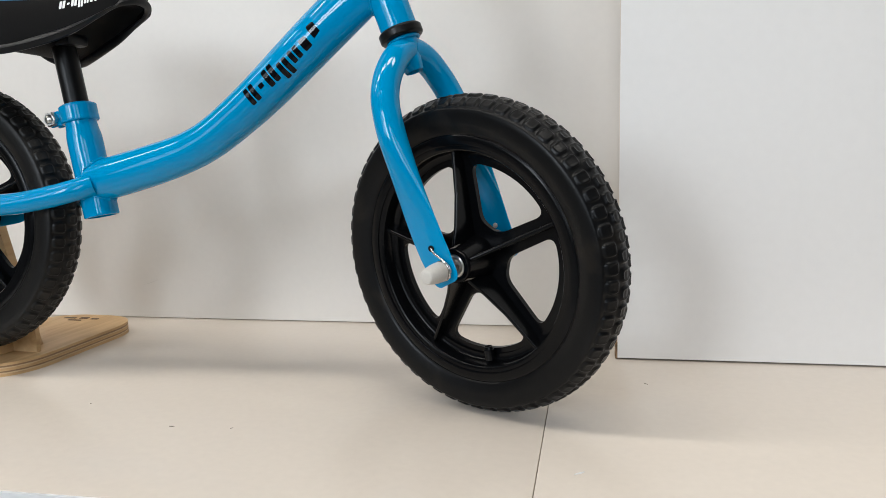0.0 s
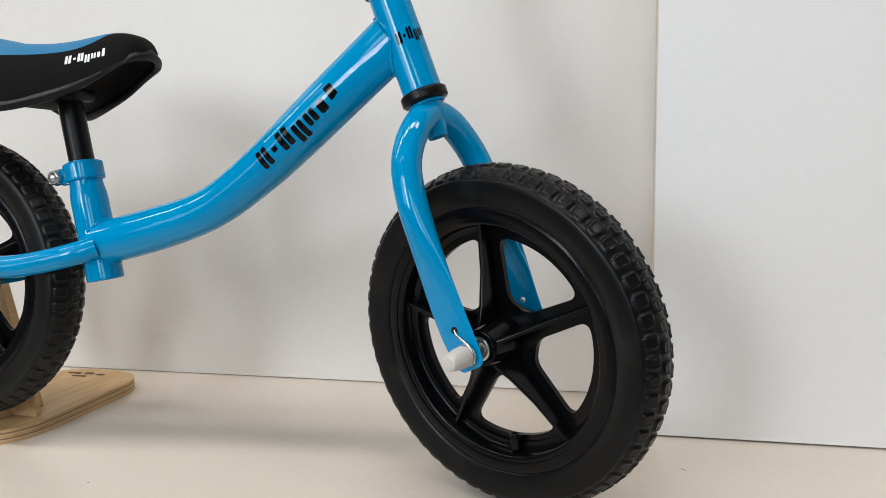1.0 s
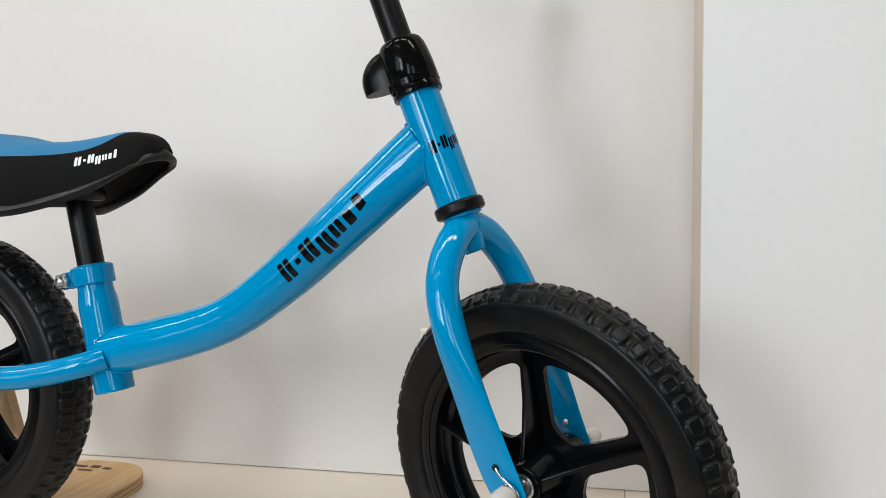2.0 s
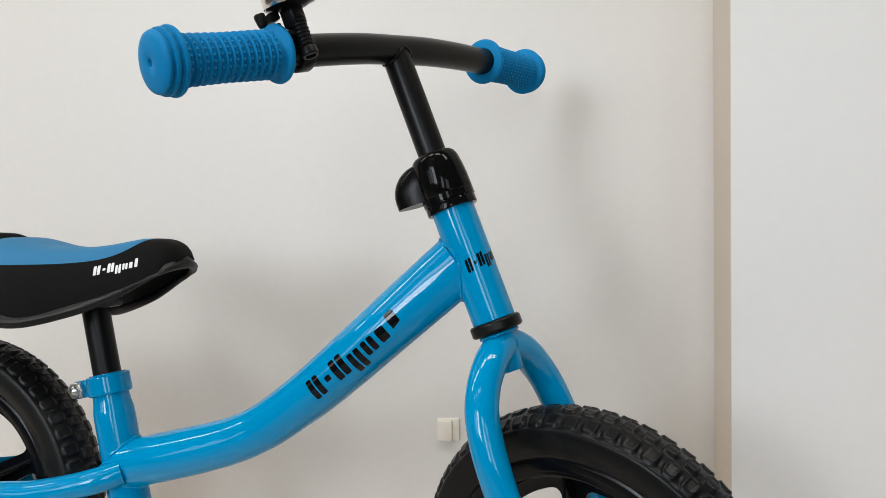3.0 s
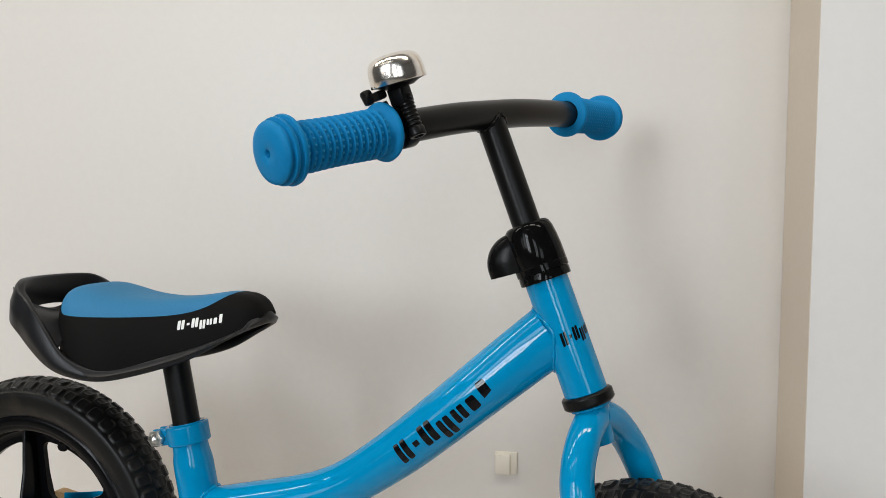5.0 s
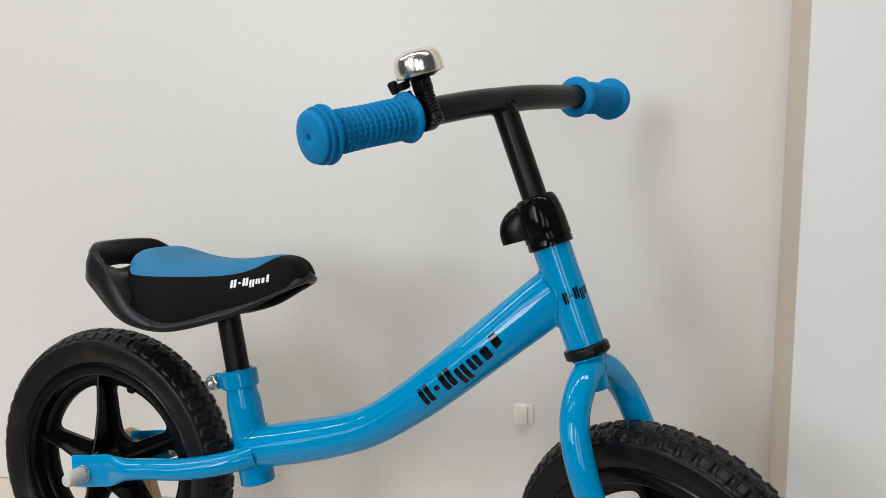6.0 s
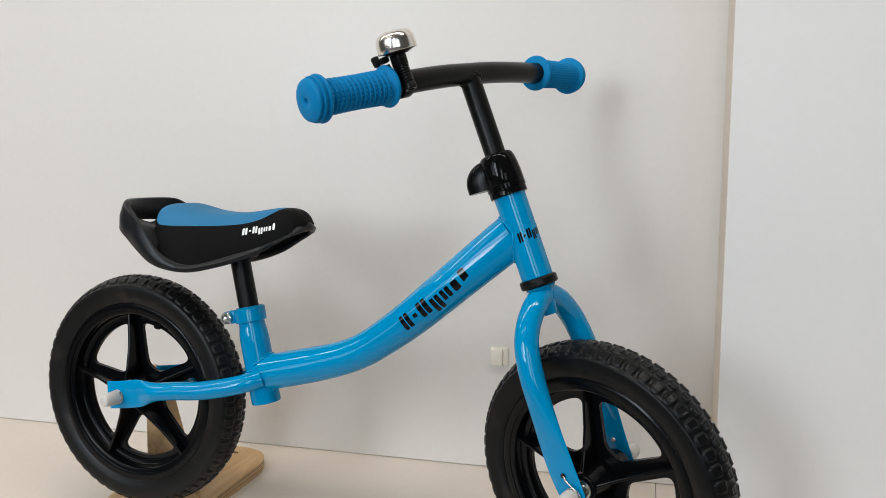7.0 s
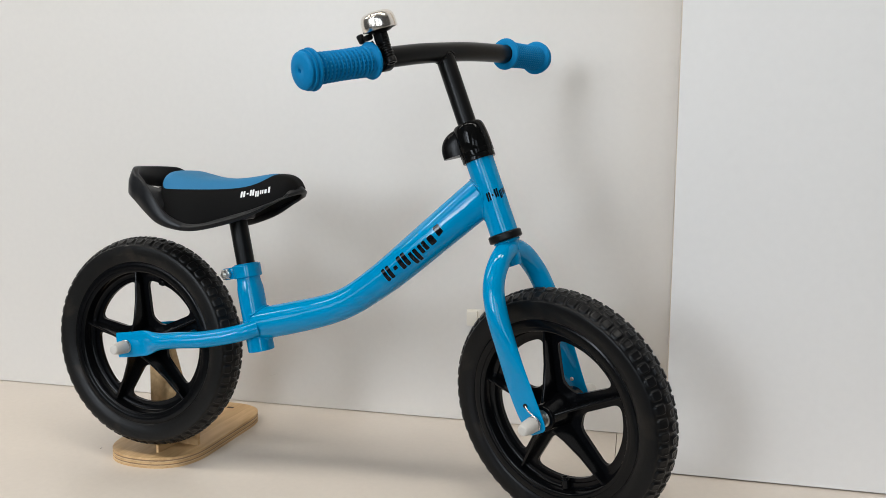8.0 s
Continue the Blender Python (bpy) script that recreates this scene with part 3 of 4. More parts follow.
def axle_end(m, s, reach, parent):
    """Nut, washer, tab and milky cap on one end of an axle; z runs outwards."""
    v, f = lathe([(0.0, 0.0), (0.0046, 0.0), (0.0046, reach), (0.0, reach)], 20)
    ax = Geo().add(v, f, m).make("axle", STEEL, parent, "zinc axle", 30)
    v, f = lathe([(0.004, reach), (0.0092, reach), (0.0096, reach + 0.0004), (0.0096, reach + 0.0014), (0.0092, reach + 0.0018), (0.004, reach + 0.0018)], 32, True)
    Geo().add(v, f, m).make("washer", STEEL, ax, "thin zinc washer", 30)
    v, f = lathe([(0.0, reach + 0.0065), (0.0085, reach + 0.0065), (0.0085, reach + 0.0018), (0.004, reach + 0.0018)], 6)
    Geo().add(v, f, m).make("nut", STEEL, ax, "zinc axle nut", 25)
    r = reach
    cp = [(0.0068, r + 0.0035), (0.0098, r + 0.0040), (0.0100, r + 0.0060), (0.0098, r + 0.0120), (0.0092, r + 0.0165), (0.0082, r + 0.0205), (0.0072, r + 0.0238), (0.0066, r + 0.0246), (0.0055, r + 0.0250), (0.0, r + 0.0248)]
    v, f = lathe([(k * 0.92, z) for k, z in cp], 40)
    Geo().add(v, f, m).make("axle_cap", CAP, ax, "milky white plastic axle cap", 60)
    return ax


for s in (-1, 1):
    turnm = pose(0, 0, 0, 90 if s < 0 else -90)
    axle_end(Matrix.Translation((0, 0, AXZ)) @ turnm, s, 0.0490, bike)
    fa = axle_end(FORK @ Matrix.Translation(FA) @ turnm, s, 0.0535, bike)
    # bent retaining wire from the hole in the blade round to the nut
    bend = [(-0.0105, 0.0535, -0.2990), (-0.0075, 0.0560, -0.3035), (-0.0020, 0.0568, -0.3095), (0.0022, 0.0565, -0.3165), (0.0026, 0.0560, -0.3235), (0.0000, 0.0556, -0.3290)]
    v, f = tube(catmull([(x, y * s, z) for x, y, z in bend], 5), 0.0010, 10, m=FORK)
    mesh_object("retaining_wire", v, f, STEEL, fa, "bent zinc retaining wire")

# ---- fork ----


def blade(side):
    pts = [(0.0000, 0.0020, -0.1160), (0.0000, 0.0120, -0.1190), (-0.0012, 0.0245, -0.1270), (-0.0040, 0.0375, -0.1412), (-0.0062, 0.0475, -0.1600), (-0.0074, 0.0530, -0.1870), (-0.0086, 0.0543, -0.2200), (-0.0104, 0.0535, -0.2560), (-0.0116, 0.0520, -0.2840), (-0.0116, 0.0508, -0.3050), (-0.0103, 0.0503, -0.3200), (-0.0086, 0.0502, -0.3348)]
    path = catmull([(a, b * side, c) for a, b, c in pts], 8)
    n = len(path) - 1

    def size(t):
        k = t * n / 8
        w = interp(k, [(0, 1.0), (5.0, 1.0), (8.0, 0.0), (11, 0.0)])
        w = w * w * (3 - 2 * w)
        end = interp(k, [(0, 1.0), (9.0, 1.0), (10.2, 0.92), (10.6, 0.84), (10.85, 0.70), (11, 0.52)])
        return (0.0019 + (0.0130 - 0.0019) * w, (0.0177 + (0.0133 - 0.0177) * w) * end)
    v, f = tube(path, size, 40, m=FORK)
    ob = mesh_object("fork_blade", v, f, BLUE, bike, "", 60)
    v, f = lathe([(0.0, 0.0004), (0.0030, 0.0004), (0.0030, -0.0006), (0.0, -0.0006)], 20)
    Geo().add(v, f, FORK @ Matrix.Translation((-0.0105, side * 0.0538, -0.2990)) @ pose(0, 0, 0, 90 if side < 0 else -90)).make("tab_hole", INK, ob, "small dark hole in the blade")
    if side > 0:
        v, f = lathe([(0.0, 0.0022), (0.0012, 0.0020), (0.0024, 0.0010), (0.0028, 0.0), (0.0, 0.0)], 16)
        Geo().add(v, f, FORK @ Matrix.Translation((-0.0105, 0.0494, -0.2990)) @ pose(0, 0, 0, 90)).make("tab_end", STEEL, ob, "shiny end of the retaining wire")
    return ob


blade(-1), blade(1)
# crown stub between the blades
prof = [(0.0, -0.1040), (0.0135, -0.1040), (0.0135, -0.1130), (0.0110, -0.1240), (0.0092, -0.1365), (0.0085, -0.1375), (0.0070, -0.1340), (0.0, -0.1340)]
v, f = lathe(prof, 48)
Geo().add(v, f, FORK).make("fork_crown", BLUE, bike, "", 45)
ring("headset_ring", 0.012, 0.0210, -0.1050, -0.0950, BARBLACK, bike, HEADM, 0.0016, 64, "black plastic headset ring")
ring("crown_race", 0.010, 0.0165, -0.1080, -0.1050, BLUE, bike, FORK, 0.0008, 64)

# ---- stem, clamp cover, handlebar ----
v, f = tube([Vector((0, 0, 0.02 + 0.115 * k / 12)) for k in range(13)], 0.0117, 40, m=FORK)
mesh_object("stem", v, f, BARBLACK, bike, "black satin steel stem")


def clamp_cover():
    prof = [(0.0120, -0.0005), (0.0205, -0.0005), (0.0210, 0.0002), (0.0210, 0.0052), (0.0207, 0.0058), (0.0207, 0.0064), (0.0215, 0.0070), (0.0215, 0.0120), (0.0212, 0.0124), (0.0214, 0.0128), (0.0213, 0.0240), (0.0206, 0.0330), (0.0195, 0.0405), (0.0180, 0.0448), (0.0162, 0.0468), (0.0145, 0.0474), (0.0120, 0.0475)]
    v, f = lathe(prof, 72, True)
    # the back of the cover bulges towards its lever
    v = [(x * (1 + 0.09 * min(max((z - 0.010) / 0.02, 0), 1)) if x < 0 else x, y, z) for x, y, z in v]
    cover = Geo().add(v, f, FORK).make("clamp_cover", CLAMPBLACK, bike, "glossy black plastic stem clamp cover", 35)

    # lever hood that bulges at the back
    def fn(s, t):
        a = math.pi * (t - 0.5)
        p = min(s * 1.25, 1.0) * math.pi / 2
        z = 0.0175 + 0.0250 * math.cos(p) - 0.0055 * max(s - 0.8, 0) / 0.2
        reach = 0.0170 + 0.0250 * math.sin(p)
        w = 0.0125 * (0.50 + 0.50 * math.sin(min(s * 1.4, 1) * math.pi / 2))
        return (-(0.012 + (reach - 0.012) * math.cos(a) ** 0.7), w * math.sin(a), z + 0.002 * math.cos(a))
    v, f = grid(fn, 24, 24)
    n = 24
    f = f + [tuple((n - 1) * n + k for k in range(n))]
    Geo().add(v, f, FORK @ pose(0, 0, 0, 0, 0, 32)).make("clamp_lever", LEVERBLACK, cover, "glossy black clamp lever", 40)


clamp_cover()
BAR = [(-0.0200, -0.2110, 0.1355), (-0.0165, -0.1850, 0.1365), (-0.0095, -0.1350, 0.1385), (-0.0040, -0.0900, 0.1400), (-0.0005, -0.0420, 0.1412), (0, 0, 0.1413)]
BAR = BAR + [(x, -y, z) for x, y, z in BAR[-2::-1]]
BAR = [(x, y * (1 + 0.045 * (y > 0) - 0.03 * (y < 0)), z + 0.012 * y) for x, y, z in BAR]
bar_path = catmull(BAR, 8)
v, f = tube(bar_path, 0.0121, 40, side=(0, 0, 1), m=FORK)
mesh_object("handlebar", v, f, BARBLACK, bike, "black satin curved handlebar")
p0 = FORK @ Vector((0, 0, 0.112))
wb = weld(p0, FORK @ Vector((0, 0, 0.14)) - p0, 0.0117, FORK @ Vector((0, 0, 0.1413)), FORK.to_3x3() @ Vector((0, 1, 0)), 0.0121, "weld", 0.0014)
if wb:
    wb.data.materials[0] = BARBLACK
    tagged(wb, "black painted weld bead")


def grip(side):
    a, b = (0.1170, 0.2165) if side < 0 else (0.1370, 0.2400)
    inner, outer = Vector((-0.0085, a * side, 0.1387 + 0.0016 * side)), Vector((-0.0215, b * side, 0.1350 + 0.0018 * side))
    m = along(inner, outer, FORK)
    L = (outer - inner).length
    prof = [(0.0125, 0.0), (0.0196, 0.0), (0.0207, 0.0008), (0.0213, 0.0024), (0.0208, 0.0040), (0.0200, 0.0046), (0.0166, 0.0052), (0.0155, 0.0066)]
    z = 0.0085
    nrib = 13
    pitch = (L - 0.0270) / nrib
    for k in range(nrib):
        a = z + k * pitch
        flare = 0.0152 + 0.0003 * math.cos(2 * math.pi * (k + 0.5) / nrib)
        prof += [(flare - 0.0004, a), (flare - 0.0004, a + pitch * 0.58), (flare + 0.0014, a + pitch * 0.64), (flare + 0.0022, a + pitch * 0.75), (flare + 0.0022, a + pitch * 0.83), (flare + 0.0014, a + pitch * 0.93)]
    e = z + nrib * pitch
    prof += [(0.0180, e), (0.0215, e + 0.0005), (0.0230, e + 0.0014), (0.0234, e + 0.0028), (0.0229, e + 0.0042), (0.0198, e + 0.0047), (0.0193, e + 0.0054), (0.0194, e + 0.0064), (0.0214, e + 0.0070), (0.0222, e + 0.0080), (0.0220, e + 0.0096), (0.0190, e + 0.0102), (0.0186, e + 0.0110), (0.0188, e + 0.0119), (0.0203, e + 0.0124), (0.0206, e + 0.0134), (0.0199, e + 0.0147), (0.0160, e + 0.0162), (0.0100, e + 0.0170), (0.0031, e + 0.0172), (0.0026, e + 0.0167), (0.0023, e + 0.0112), (0.0, e + 0.0110)]
    v, f = lathe(prof, 72)
    ob = Geo().add(v, f, m).make("grip", GRIP, bike, "blue ribbed rubber hand grip with a flanged end", 50)
    dots = Geo()
    per = 22 if side < 0 else 32
    for k in range(nrib):
        zc = z + (k + 0.29) * pitch
        flare = 0.0152 + 0.0003 * math.cos(2 * math.pi * (k + 0.5) / nrib)
        for j in range(per):
            a = 2 * math.pi * (j + 0.0) / per
            ra, rz, rt = (0.00115, 0.00115, 0.0014) if side < 0 else (0.0007, pitch * 0.36, 0.0024)
            c = Vector((math.cos(a), math.sin(a), 0))
            t = Vector((-math.sin(a), math.cos(a), 0))
            base = c * (flare - 0.0006) + Vector((0, 0, zc))
            vs, n = [], 8
            for wide, high in ((1.0, 0.0), (0.82, 0.57), (0.45, 0.89)):
                for q in range(n):
                    w = 2 * math.pi * q / n
                    vs.append(base + c * (rt * high) + t * (ra * wide * math.cos(w)) + Vector((0, 0, rz * wide * math.sin(w))))
            vs.append(base + c * rt)
            fs = [(r * n + q, r * n + (q + 1) % n, (r + 1) * n + (q + 1) % n, (r + 1) * n + q) for r in range(2) for q in range(n)] + [(2 * n + q, 2 * n + (q + 1) % n, 3 * n) for q in range(n)]
            dots.add(vs, fs, m)
    tagged(dots.make("grip_studs", STUD, ob, "small raised rubber studs", 60), kind="stuff")
    return ob


grip(-1), grip(1)

# ---- bell ----


def bell():
    base = Vector((0.0120, -0.1095, 0.1652))
    m = along(base, base + Vector((0.20, -0.15, 1.0)), FORK)
    hold = new("bell")
    hold.parent = bike
    tagged(hold, "small chrome bell with a black plastic clamp")
    prof = [(0.0155, 0.0012), (0.0192, 0.0004), (0.0199, 0.0000), (0.0203, 0.0006), (0.0202, 0.0045), (0.0199, 0.0092), (0.0194, 0.0124), (0.0184, 0.0154), (0.0164, 0.0178), (0.0134, 0.0194), (0.0092, 0.0203), (0.0, 0.0207)]
    v, f = lathe(prof, 72)
    Geo().add(v, f, m).make("bell_dome", CHROME, hold, "polished chrome bell dome", 50)
    v, f = lathe([(0.0, 0.0016), (0.0188, 0.0016), (0.0188, 0.0004), (0.0135, -0.0012), (0.0100, -0.0030), (0.0, -0.0032)], 56)
    Geo().add(v, f, m).make("bell_base", BARBLACK, hold, "black plastic bell base", 40)
    part("bell_neck", rbox(0.014, 0.0125, 0.016, 0.0028, FORK @ Matrix.Translation((0.0090, -0.1090, 0.1575)) @ pose(0, 0, 0, 8, 8, 0)), BARBLACK, hold)
    # ribbed strap down the front of the bar
    strap = Geo()
    prof = [(0.0, 0.0)]
    for k in range(8):
        a = 0.0030 * k
        prof += [(0.0048, a), (0.0054, a + 0.0008), (0.0054, a + 0.0016), (0.0046, a + 0.0022)]
    prof += [(0.0058, 0.0245), (0.0062, 0.0255), (0.0062, 0.0300), (0.0056, 0.0310), (0.0040, 0.0310), (0.0038, 0.0295), (0.0, 0.0295)]
    v, f = lathe(prof, 28)
    strap.add(v, f, along(Vector((0.0115, -0.1085, 0.1560)), Vector((0.0120, -0.1085, 0.1225)), FORK))
    strap.make("bell_strap", BARBLACK, hold, "ribbed black plastic strap", 30)
    v, f = lathe([(0.0123, -0.0055), (0.0150, -0.0055), (0.0155, -0.0048), (0.0155, 0.0048), (0.0150, 0.0055), (0.0123, 0.0055)], 40, True)
    Geo().add(v, f, along(Vector((-0.0055, -0.1010, 0.1385)), Vector((-0.0067, -0.1110, 0.1380)), FORK)).make("bell_clamp", BARBLACK, hold, "black plastic clamp round the bar", 40)
    bm = rbox(0.014, 0.0085, 0.0066, 0.0020, FORK @ Matrix.Translation((-0.0040, -0.1180, 0.1622)) @ pose(0, 0, 0, 12, 10, -12))
    lev = part("bell_lever", bm, BARBLACK, hold, "black plastic striker lever")
    bm = rbox(0.0060, 0.0085, 0.0110, 0.0022, FORK @ Matrix.Translation((-0.0102, -0.1213, 0.1638)) @ pose(0, 0, 0, 10, 0, -20))
    part("lever_tip", bm, BARBLACK, lev)
    v, f = lathe([(0.0, 0.0), (0.0040, 0.0), (0.0036, 0.014), (0.0, 0.014)], 20)
    Geo().add(v, f, along(Vector((-0.002, -0.1130, 0.1430)), Vector((-0.004, -0.1170, 0.1622)), FORK)).make("lever_post", BARBLACK, lev)
    return hold


bell()

# ---- seat ----
TOP = ((0.0500, 0.2330), (0.0535, 0.2420), (0.0600, 0.2478), (0.0700, 0.2510), (0.0810, 0.2510), (0.0960, 0.2477), (0.1130, 0.2440), (0.1334, 0.2418), (0.1597, 0.2414), (0.1850, 0.2436), (0.2079, 0.2472), (0.2211, 0.2488), (0.2386, 0.2478), (0.2500, 0.2425), (0.2575, 0.2330))
BOT = ((0.0500, 0.2330), (0.0588, 0.2190), (0.0719, 0.2030), (0.0851, 0.1900), (0.1026, 0.1800), (0.1290, 0.1770), (0.1553, 0.1785), (0.1992, 0.1960), (0.2342, 0.2120), (0.2575, 0.2290))
WIDE = ((0.0500, 0.0120), (0.0553, 0.0300), (0.0640, 0.0460), (0.0763, 0.0570), (0.0939, 0.0640), (0.1114, 0.0650), (0.1334, 0.0600), (0.1597, 0.0490), (0.1860, 0.0390), (0.2123, 0.0320), (0.2342, 0.0270), (0.2483, 0.0210), (0.2575, 0.0110))
SPLIT = ((0.0500, 0.2540), (0.0580, 0.2500), (0.0630, 0.2410), (0.0680, 0.2325), (0.0740, 0.2278), (0.0830, 0.2264), (0.1114, 0.2262), (0.1553, 0.2270), (0.1860, 0.2300), (0.2079, 0.2365), (0.2272, 0.2480), (0.2342, 0.2520), (0.2606, 0.2600))


def cushion_point(u, alpha, lift=0.0):
    zt, zb, b = curve_at(u, TOP), curve_at(u, BOT), curve_at(u, WIDE)
    ca, sa = max(math.cos(alpha), 0.0), math.sin(alpha)
    y = (b + lift) * ca ** 0.55
    z = zb + (zt - zb + lift) * abs(sa) ** 0.85
    return (u, -y, AXZ + z)


def split_angle(u):
    zt, zb, z = curve_at(u, TOP), curve_at(u, BOT), curve_at(u, SPLIT)
    k = min(max((z - zb) / max(zt - zb, 1e-4), 0.02), 0.995)
    return math.asin(k ** (1 / 0.85))


seat = new("seat")
seat.parent = bike
tagged(seat, "black moulded seat with a blue top panel and rear handle")


def seat_cushion():
    nu = 72
    us = [0.050 + (0.2575 - 0.050) * (k / (nu - 1)) for k in range(nu)]

    def lower(s, t):
        u = us[round(s * (nu - 1))]
        return cushion_point(u, split_angle(u) * t)
    g = Geo()
    v, f = grid(lower, nu, 12)
    g.add(v, f)
    g.add([(x, -y, z) for x, y, z in v], f)
    # blunt ends
    for u in (us[0], us[-1]):
        n = 10
        e = [cushion_point(u, math.pi / 2 * k / n) for k in range(n + 1)]
        e += [(x, -y, z) for x, y, z in e[-2::-1]]
        g.add(e, [tuple(range(len(e)))])
    # nose cap above the split line stays black
    cut = next(i for i, u in enumerate(us) if u > 0.15 and curve_at(u, SPLIT) >= curve_at(u, TOP) - 0.0002)
    g.make("cushion", SEATBLACK, seat, "black leatherette seat cushion", 60)

    def upper(s, t):
        u = us[round(s * (nu - 1))]
        a0 = split_angle(u)
        a = a0 + (math.pi - 2 * a0) * t
        x, y, z = cushion_point(u, a if a <= math.pi / 2 else math.pi - a, 0.0)
        return (x, y if a <= math.pi / 2 else -y, z)
    v, f = grid(upper, nu, 25)
    keep = [q for q in f if us[min(q) // 25] < us[cut]]
    rest = [q for q in f if us[min(q) // 25] >= us[cut]]
    Geo().add(v, keep).make("top_panel", PAD, seat, "blue leatherette top panel", 70)
    if rest:
        Geo().add(v, rest).make("nose_panel", SEATBLACK, seat, "black leatherette nose", 70)


seat_cushion()
BAND_W = ((0.0355, 0.0630), (0.0619, 0.0690), (0.0903, 0.0695), (0.1235, 0.0640), (0.1520, 0.0530), (0.1805, 0.0430), (0.2089, 0.0360), (0.2323, 0.0310))
BAND_U = ((-0.0021, 0.2545), (0.0134, 0.2536), (0.0281, 0.2478), (0.0429, 0.2398), (0.0571, 0.2300), (0.0713, 0.2140), (0.0903, 0.1925), (0.1188, 0.1812), (0.1473, 0.1850), (0.1947, 0.1985), (0.2250, 0.2098), (0.2400, 0.2165), (0.2462, 0.2192), (0.2495, 0.2243), (0.2550, 0.2298), (0.2581, 0.2338))
BAND_L = ((-0.0021, 0.2280), (0.0134, 0.2200), (0.0281, 0.2120), (0.0429, 0.2010), (0.0571, 0.1910), (0.0713, 0.1815), (0.0903, 0.1745), (0.1188, 0.1705), (0.1473, 0.1742), (0.1947, 0.1888), (0.2323, 0.2085), (0.2581, 0.2215))


def band_w(u):
    """Half width of the seat tray: rounded at tail and nose."""
    if u < 0.0355:
        return 0.063 * math.sqrt(max(1 - ((0.0355 - u) / 0.0376) ** 2, 0.0))
    if u > 0.2323:
        return 0.031 * math.sqrt(max(1 - ((u - 0.2323) / 0.0258) ** 2, 0.0))
    return curve_at(u, BAND_W)


def seat_tray():
    us = [-0.0021 + 0.2602 * (0.5 - 0.5 * math.cos(math.pi * k / 70)) for k in range(71)]
    loop = [(u, -band_w(u)) for u in us] + [(u, band_w(u)) for u in us[-2:0:-1]]
    n = len(loop)
    verts, faces = [], []
    for i, (u, y) in enumerate(loop):
        a, b = Vector(loop[i - 1]), Vector(loop[(i + 1) % n])
        t = (b - a).normalized()
        nx, ny = -t.y, t.x  # inwards
        if nx * (0.12 - u) - ny * y < 0:
            nx, ny = -nx, -ny
        zu, zl = AXZ + curve_at(u, BAND_U), AXZ + curve_at(u, BAND_L)
        flare = 0.004
        th = 0.0050 + 0.008 * max(0.0, 1 - (u + 0.006) / 0.06)
        tail = max(0.0, 1 - (u + 0.002) / 0.055)
        k = 0.008 * tail  # the hoop leans in towards its top
        zu += 0.0025 * tail
        sec = [(k + 0.0005, zu - 0.0015), (k * 0.9, zu - 0.003), (k * 0.45 - flare * 0.6, (zu + zl) / 2), (-flare * 0.2, zl + 0.002), (0.0012, zl), (th - 0.001, zl + 0.0004), (th, zl + 0.0025), (th + k * 0.7, zu - 0.002), (th + k * 0.7 - 0.0015, zu), (k + 0.0018, zu)]
        for d, z in sec:
            verts.append((u + nx * d, y + ny * d, z))
    m = 10
    for i in range(n):
        for k in range(m):
            j, q = (i + 1) % n, (k + 1) % m
            faces.append((i * m + k, i * m + q, j * m + q, j * m + k))
    mesh_object("seat_tray", verts, faces, TRAY, seat, "grey-black plastic seat tray with a rear carrying hoop", 60)

    # dished liner between the hoop and the cushion
    def dish(s, t):
        u = 0.014 + 0.066 * s
        w = 2 * t - 1
        return (u, (band_w(u) - 0.004) * w, AXZ + (curve_at(u, BAND_U) - 0.004) * w * w + 0.2245 * (1 - w * w))
    v, f = grid(dish, 24, 15)
    g = Geo()
    g.add(v, f)
    g.add([(x, y, z - 0.003) for x, y, z in v], f)
    g.make("seat_liner", TRAY, seat, "", 60)

    # underside plate
    def fn(s, t):
        u = 0.056 + 0.194 * s
        y = min(band_w(u) - 0.003, curve_at(u, WIDE) - 0.0015) * (2 * t - 1)
        rise = 0.012 * min(max((0.245 - u) / 0.02, 0.0), 1.0) * min(max((u - 0.160) / 0.03, 0.0), 1.0) * (1 - (2 * t - 1) ** 4)
        return (u, y, AXZ + curve_at(u, BAND_L) + 0.0085 + rise)
    g = Geo()
    v, f = grid(fn, 30, 9)
    g.add(v, f)
    g.add([(x, y, z + 0.003) for x, y, z in v], f)
    g.make("seat_underside", SEATBLACK, seat, "", 60)
    part("post_socket", rbox(0.036, 0.032, 0.014, 0.004, Matrix.Translation((SP0.x + 0.002, 0, SP0.z + 0.008))), TRAY, seat)


seat_tray()

# ---- decals: plain shapes in the size and colour of the printed marks ----
# each mark is a few plain bars: x from, x to, y from, y to
WORD = (
    ((0.000, 0.066, 0.00, 1.00), (0.084, 0.150, 0.00, 1.00)),
    ((0.200, 0.262, 0.34, 0.60),),
    ((0.305, 0.370, 0.00, 1.00), (0.385, 0.450, 0.00, 1.00)),
    ((0.485, 0.540, -0.30, 0.66), (0.556, 0.611, -0.30, 0.66)),
    ((0.640, 0.690, 0.00, 0.66), (0.706, 0.756, 0.00, 0.66)),
    ((0.790, 0.866, 0.00, 0.66),),
    ((0.910, 0.980, 0.00, 0.96),),
)


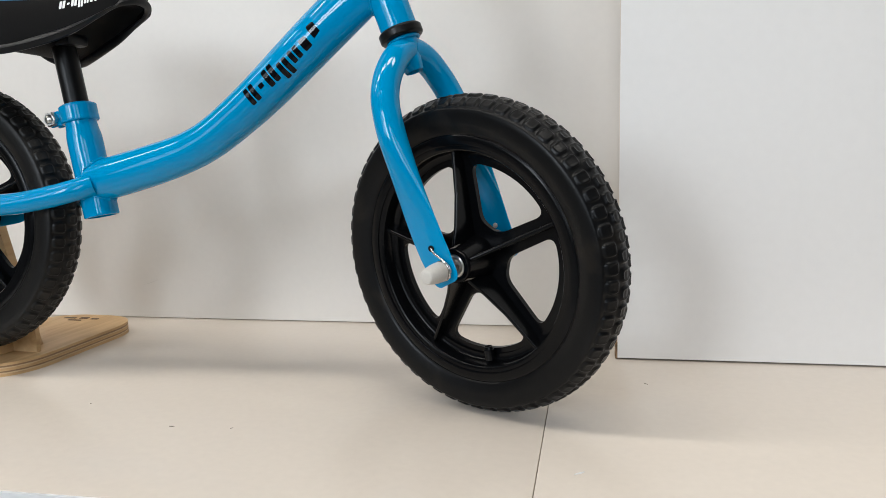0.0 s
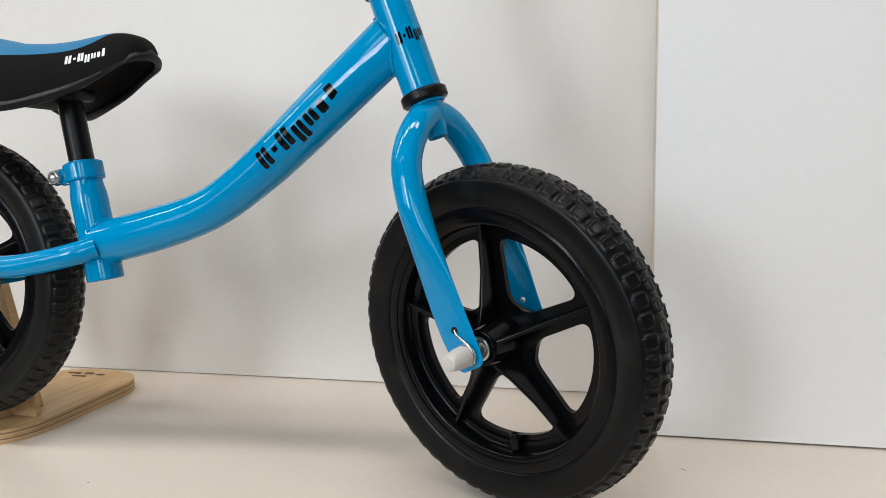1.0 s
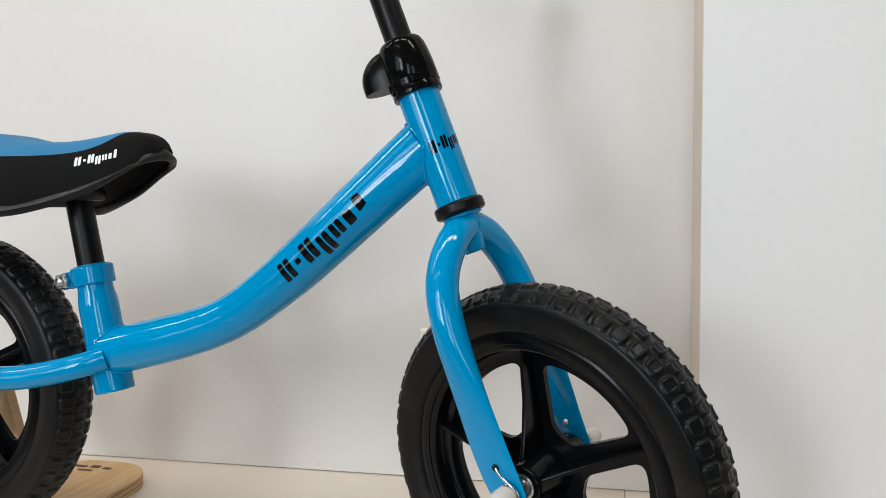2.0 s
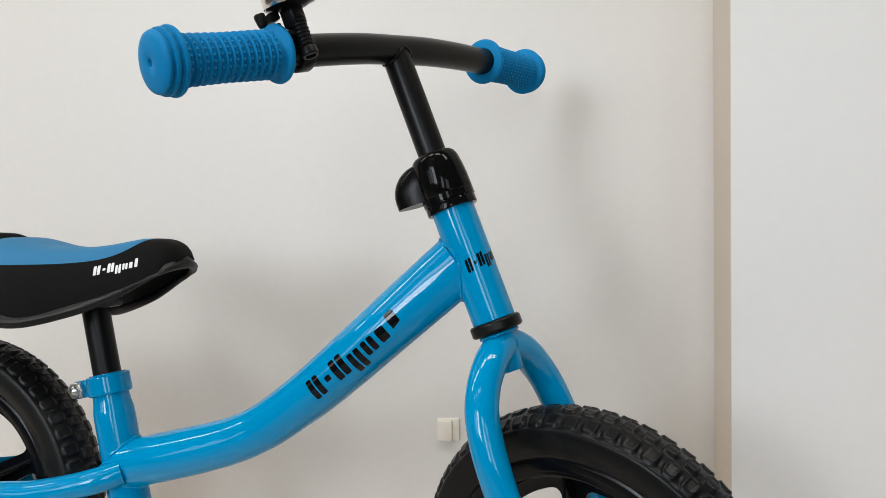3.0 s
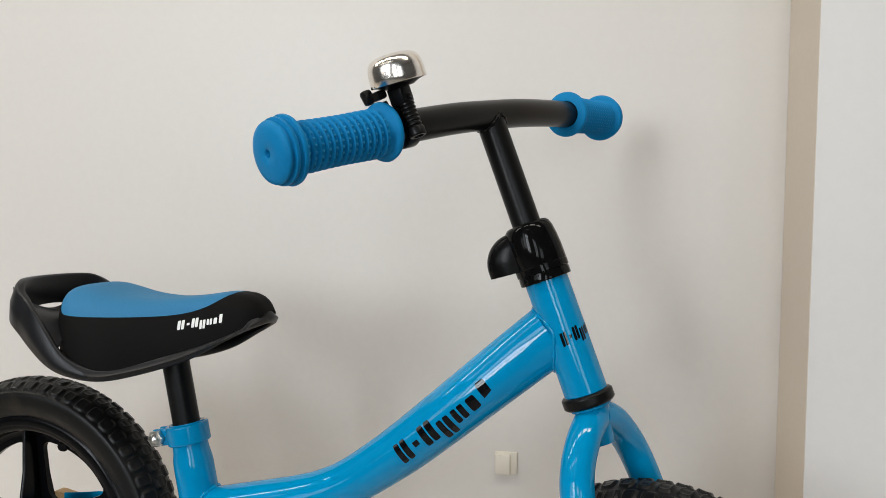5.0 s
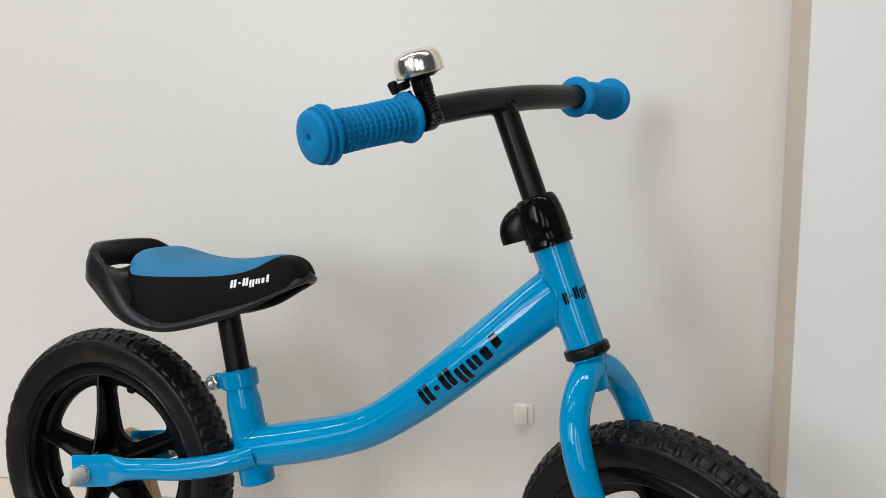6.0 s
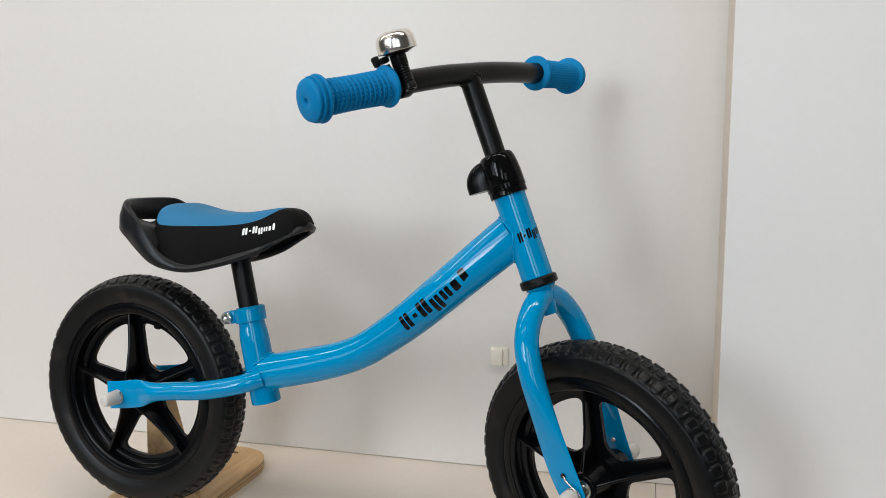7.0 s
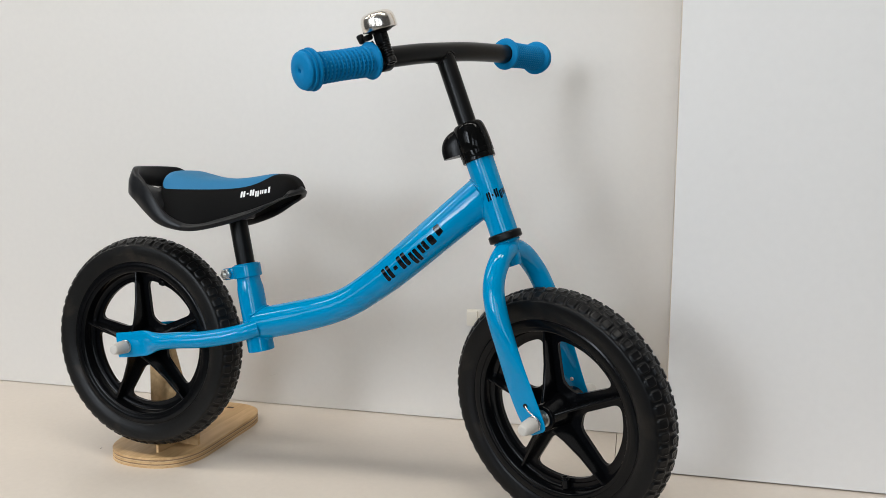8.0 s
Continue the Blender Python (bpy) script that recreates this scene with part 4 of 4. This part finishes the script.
def decal(name, surface, mat, parent, label="dark printed mark"):
    """Plain bars of a printed mark laid on a surface: surface(x, y) with x along and y up the mark."""
    for bars in WORD:
        g = Geo()
        for x0, x1, y0, y1 in bars:
            def fn(s, t):
                c, d = math.cos(2 * math.pi * s), math.sin(2 * math.pi * s)
                k = t / (abs(c) ** 7 + abs(d) ** 7) ** (1 / 7)
                return surface((x0 + x1) / 2 + (x1 - x0) / 2 * k * c, (y0 + y1) / 2 + (y1 - y0) / 2 * k * d)
            g.add(*grid(fn, 32, 5, True, False))
        g.make(name, mat, parent, label, 80)


def on_main(x, y):
    k0, k1 = 0.699, 0.905
    s = (k0 + (k1 - k0) * x) * (len(main_path) - 1)
    i = min(int(s), len(main_path) - 2)
    p = main_path[i].lerp(main_path[i + 1], s - i)
    t = (main_path[min(i + 2, len(main_path) - 1)] - main_path[max(i - 1, 0)]).normalized()
    up = Vector((0, -1, 0)).cross(t)
    if up.z < 0:
        up = -up
    ang = radians(-29 + 47 * y)
    return p + (Vector((0, -1, 0)) * math.cos(ang) + up * math.sin(ang)) * (main_size(s / (len(main_path) - 1))[0] + 0.0002)


decal("frame_mark", on_main, INK, bike)


def on_head(x, y):
    ang = radians(266 + 112 * x)  # round the tube, from the near side to the front
    a = -0.0530 + 0.0108 * y + 0.006 * (x - 0.2)
    return HEADM @ Vector((0.0178 * math.cos(ang), 0.0178 * math.sin(ang), a))


decal("head_mark", on_head, INK, bike)


def on_seat(x, y):
    u = 0.186 + 0.041 * x
    z = 0.2160 + 0.0080 * y + 0.0080 * x
    zt, zb = curve_at(u, TOP), curve_at(u, BOT)
    k = min(max((z - zb) / (zt - zb), 0.0), 1.0)
    return cushion_point(u, math.asin(k ** (1 / 0.85)), 0.0003)


decal("seat_mark", on_seat, WHITEINK, seat, label="white printed mark")

# ---- uprights of the stand, fitted to the wheel ----


def stand_uprights():
    m = stand.matrix_world.inverted() @ bike.matrix_world
    top = 0.0162
    # cross plate that carries the tyre
    u, z = 0.0145, AXZ - 0.0015 - R_TYRE * 1.008 - 0.0005
    loop = [(-0.005, top - 0.004), (0.070, top - 0.004), (0.070, z + 0.012), (0.034, z + 0.010), (0.026, z), (-0.005, z)]
    part("cross_plate", plate([loop], 0.0045, m @ Matrix.Translation((u, 0, 0)) @ pose(0, 0, 0, 90, 0, 90)), PLY, stand)
    # guide plate along the far side of the tyre
    loop = rounded([(-0.030, top - 0.004), (0.0520, top - 0.004), (0.0515, 0.0490), (-0.030, 0.0490)], 0.001, 2)
    part("guide_plate", plate([loop], 0.0065, m @ Matrix.Translation((0, 0.0440, 0)) @ pose(0, 0, 0, 90)), PLY, stand)
    # tall plate behind the wheel
    loop = rounded([(-0.050, top - 0.004), (0.034, top - 0.004), (-0.021, 0.192), (-0.050, 0.197)], [0.001, 0.001, 0.006, 0.010], 4)
    part("back_plate", plate([loop], 0.012, m @ Matrix.Translation((-0.004, 0.070, 0)) @ pose(0, 0, 0, 90)), PLY, stand)
    # burnt-in mark on the base
    for x, y, w, h in ((-0.030, 0.108, 0.020, 0.006), (-0.008, 0.110, 0.014, 0.008), (0.011, 0.107, 0.012, 0.006), (-0.014, 0.096, 0.022, 0.005)):
        part("burnt_mark", plate([rounded([(x - w / 2, y - h / 2), (x + w / 2, y - h / 2), (x + w / 2, y + h / 2), (x - w / 2, y + h / 2)], 0.002, 3)], 0.0004, Matrix.Translation((0, 0, 0.0162))), BURN, stand, "dark burnt-in mark")


bpy.context.view_layer.update()
stand_uprights()
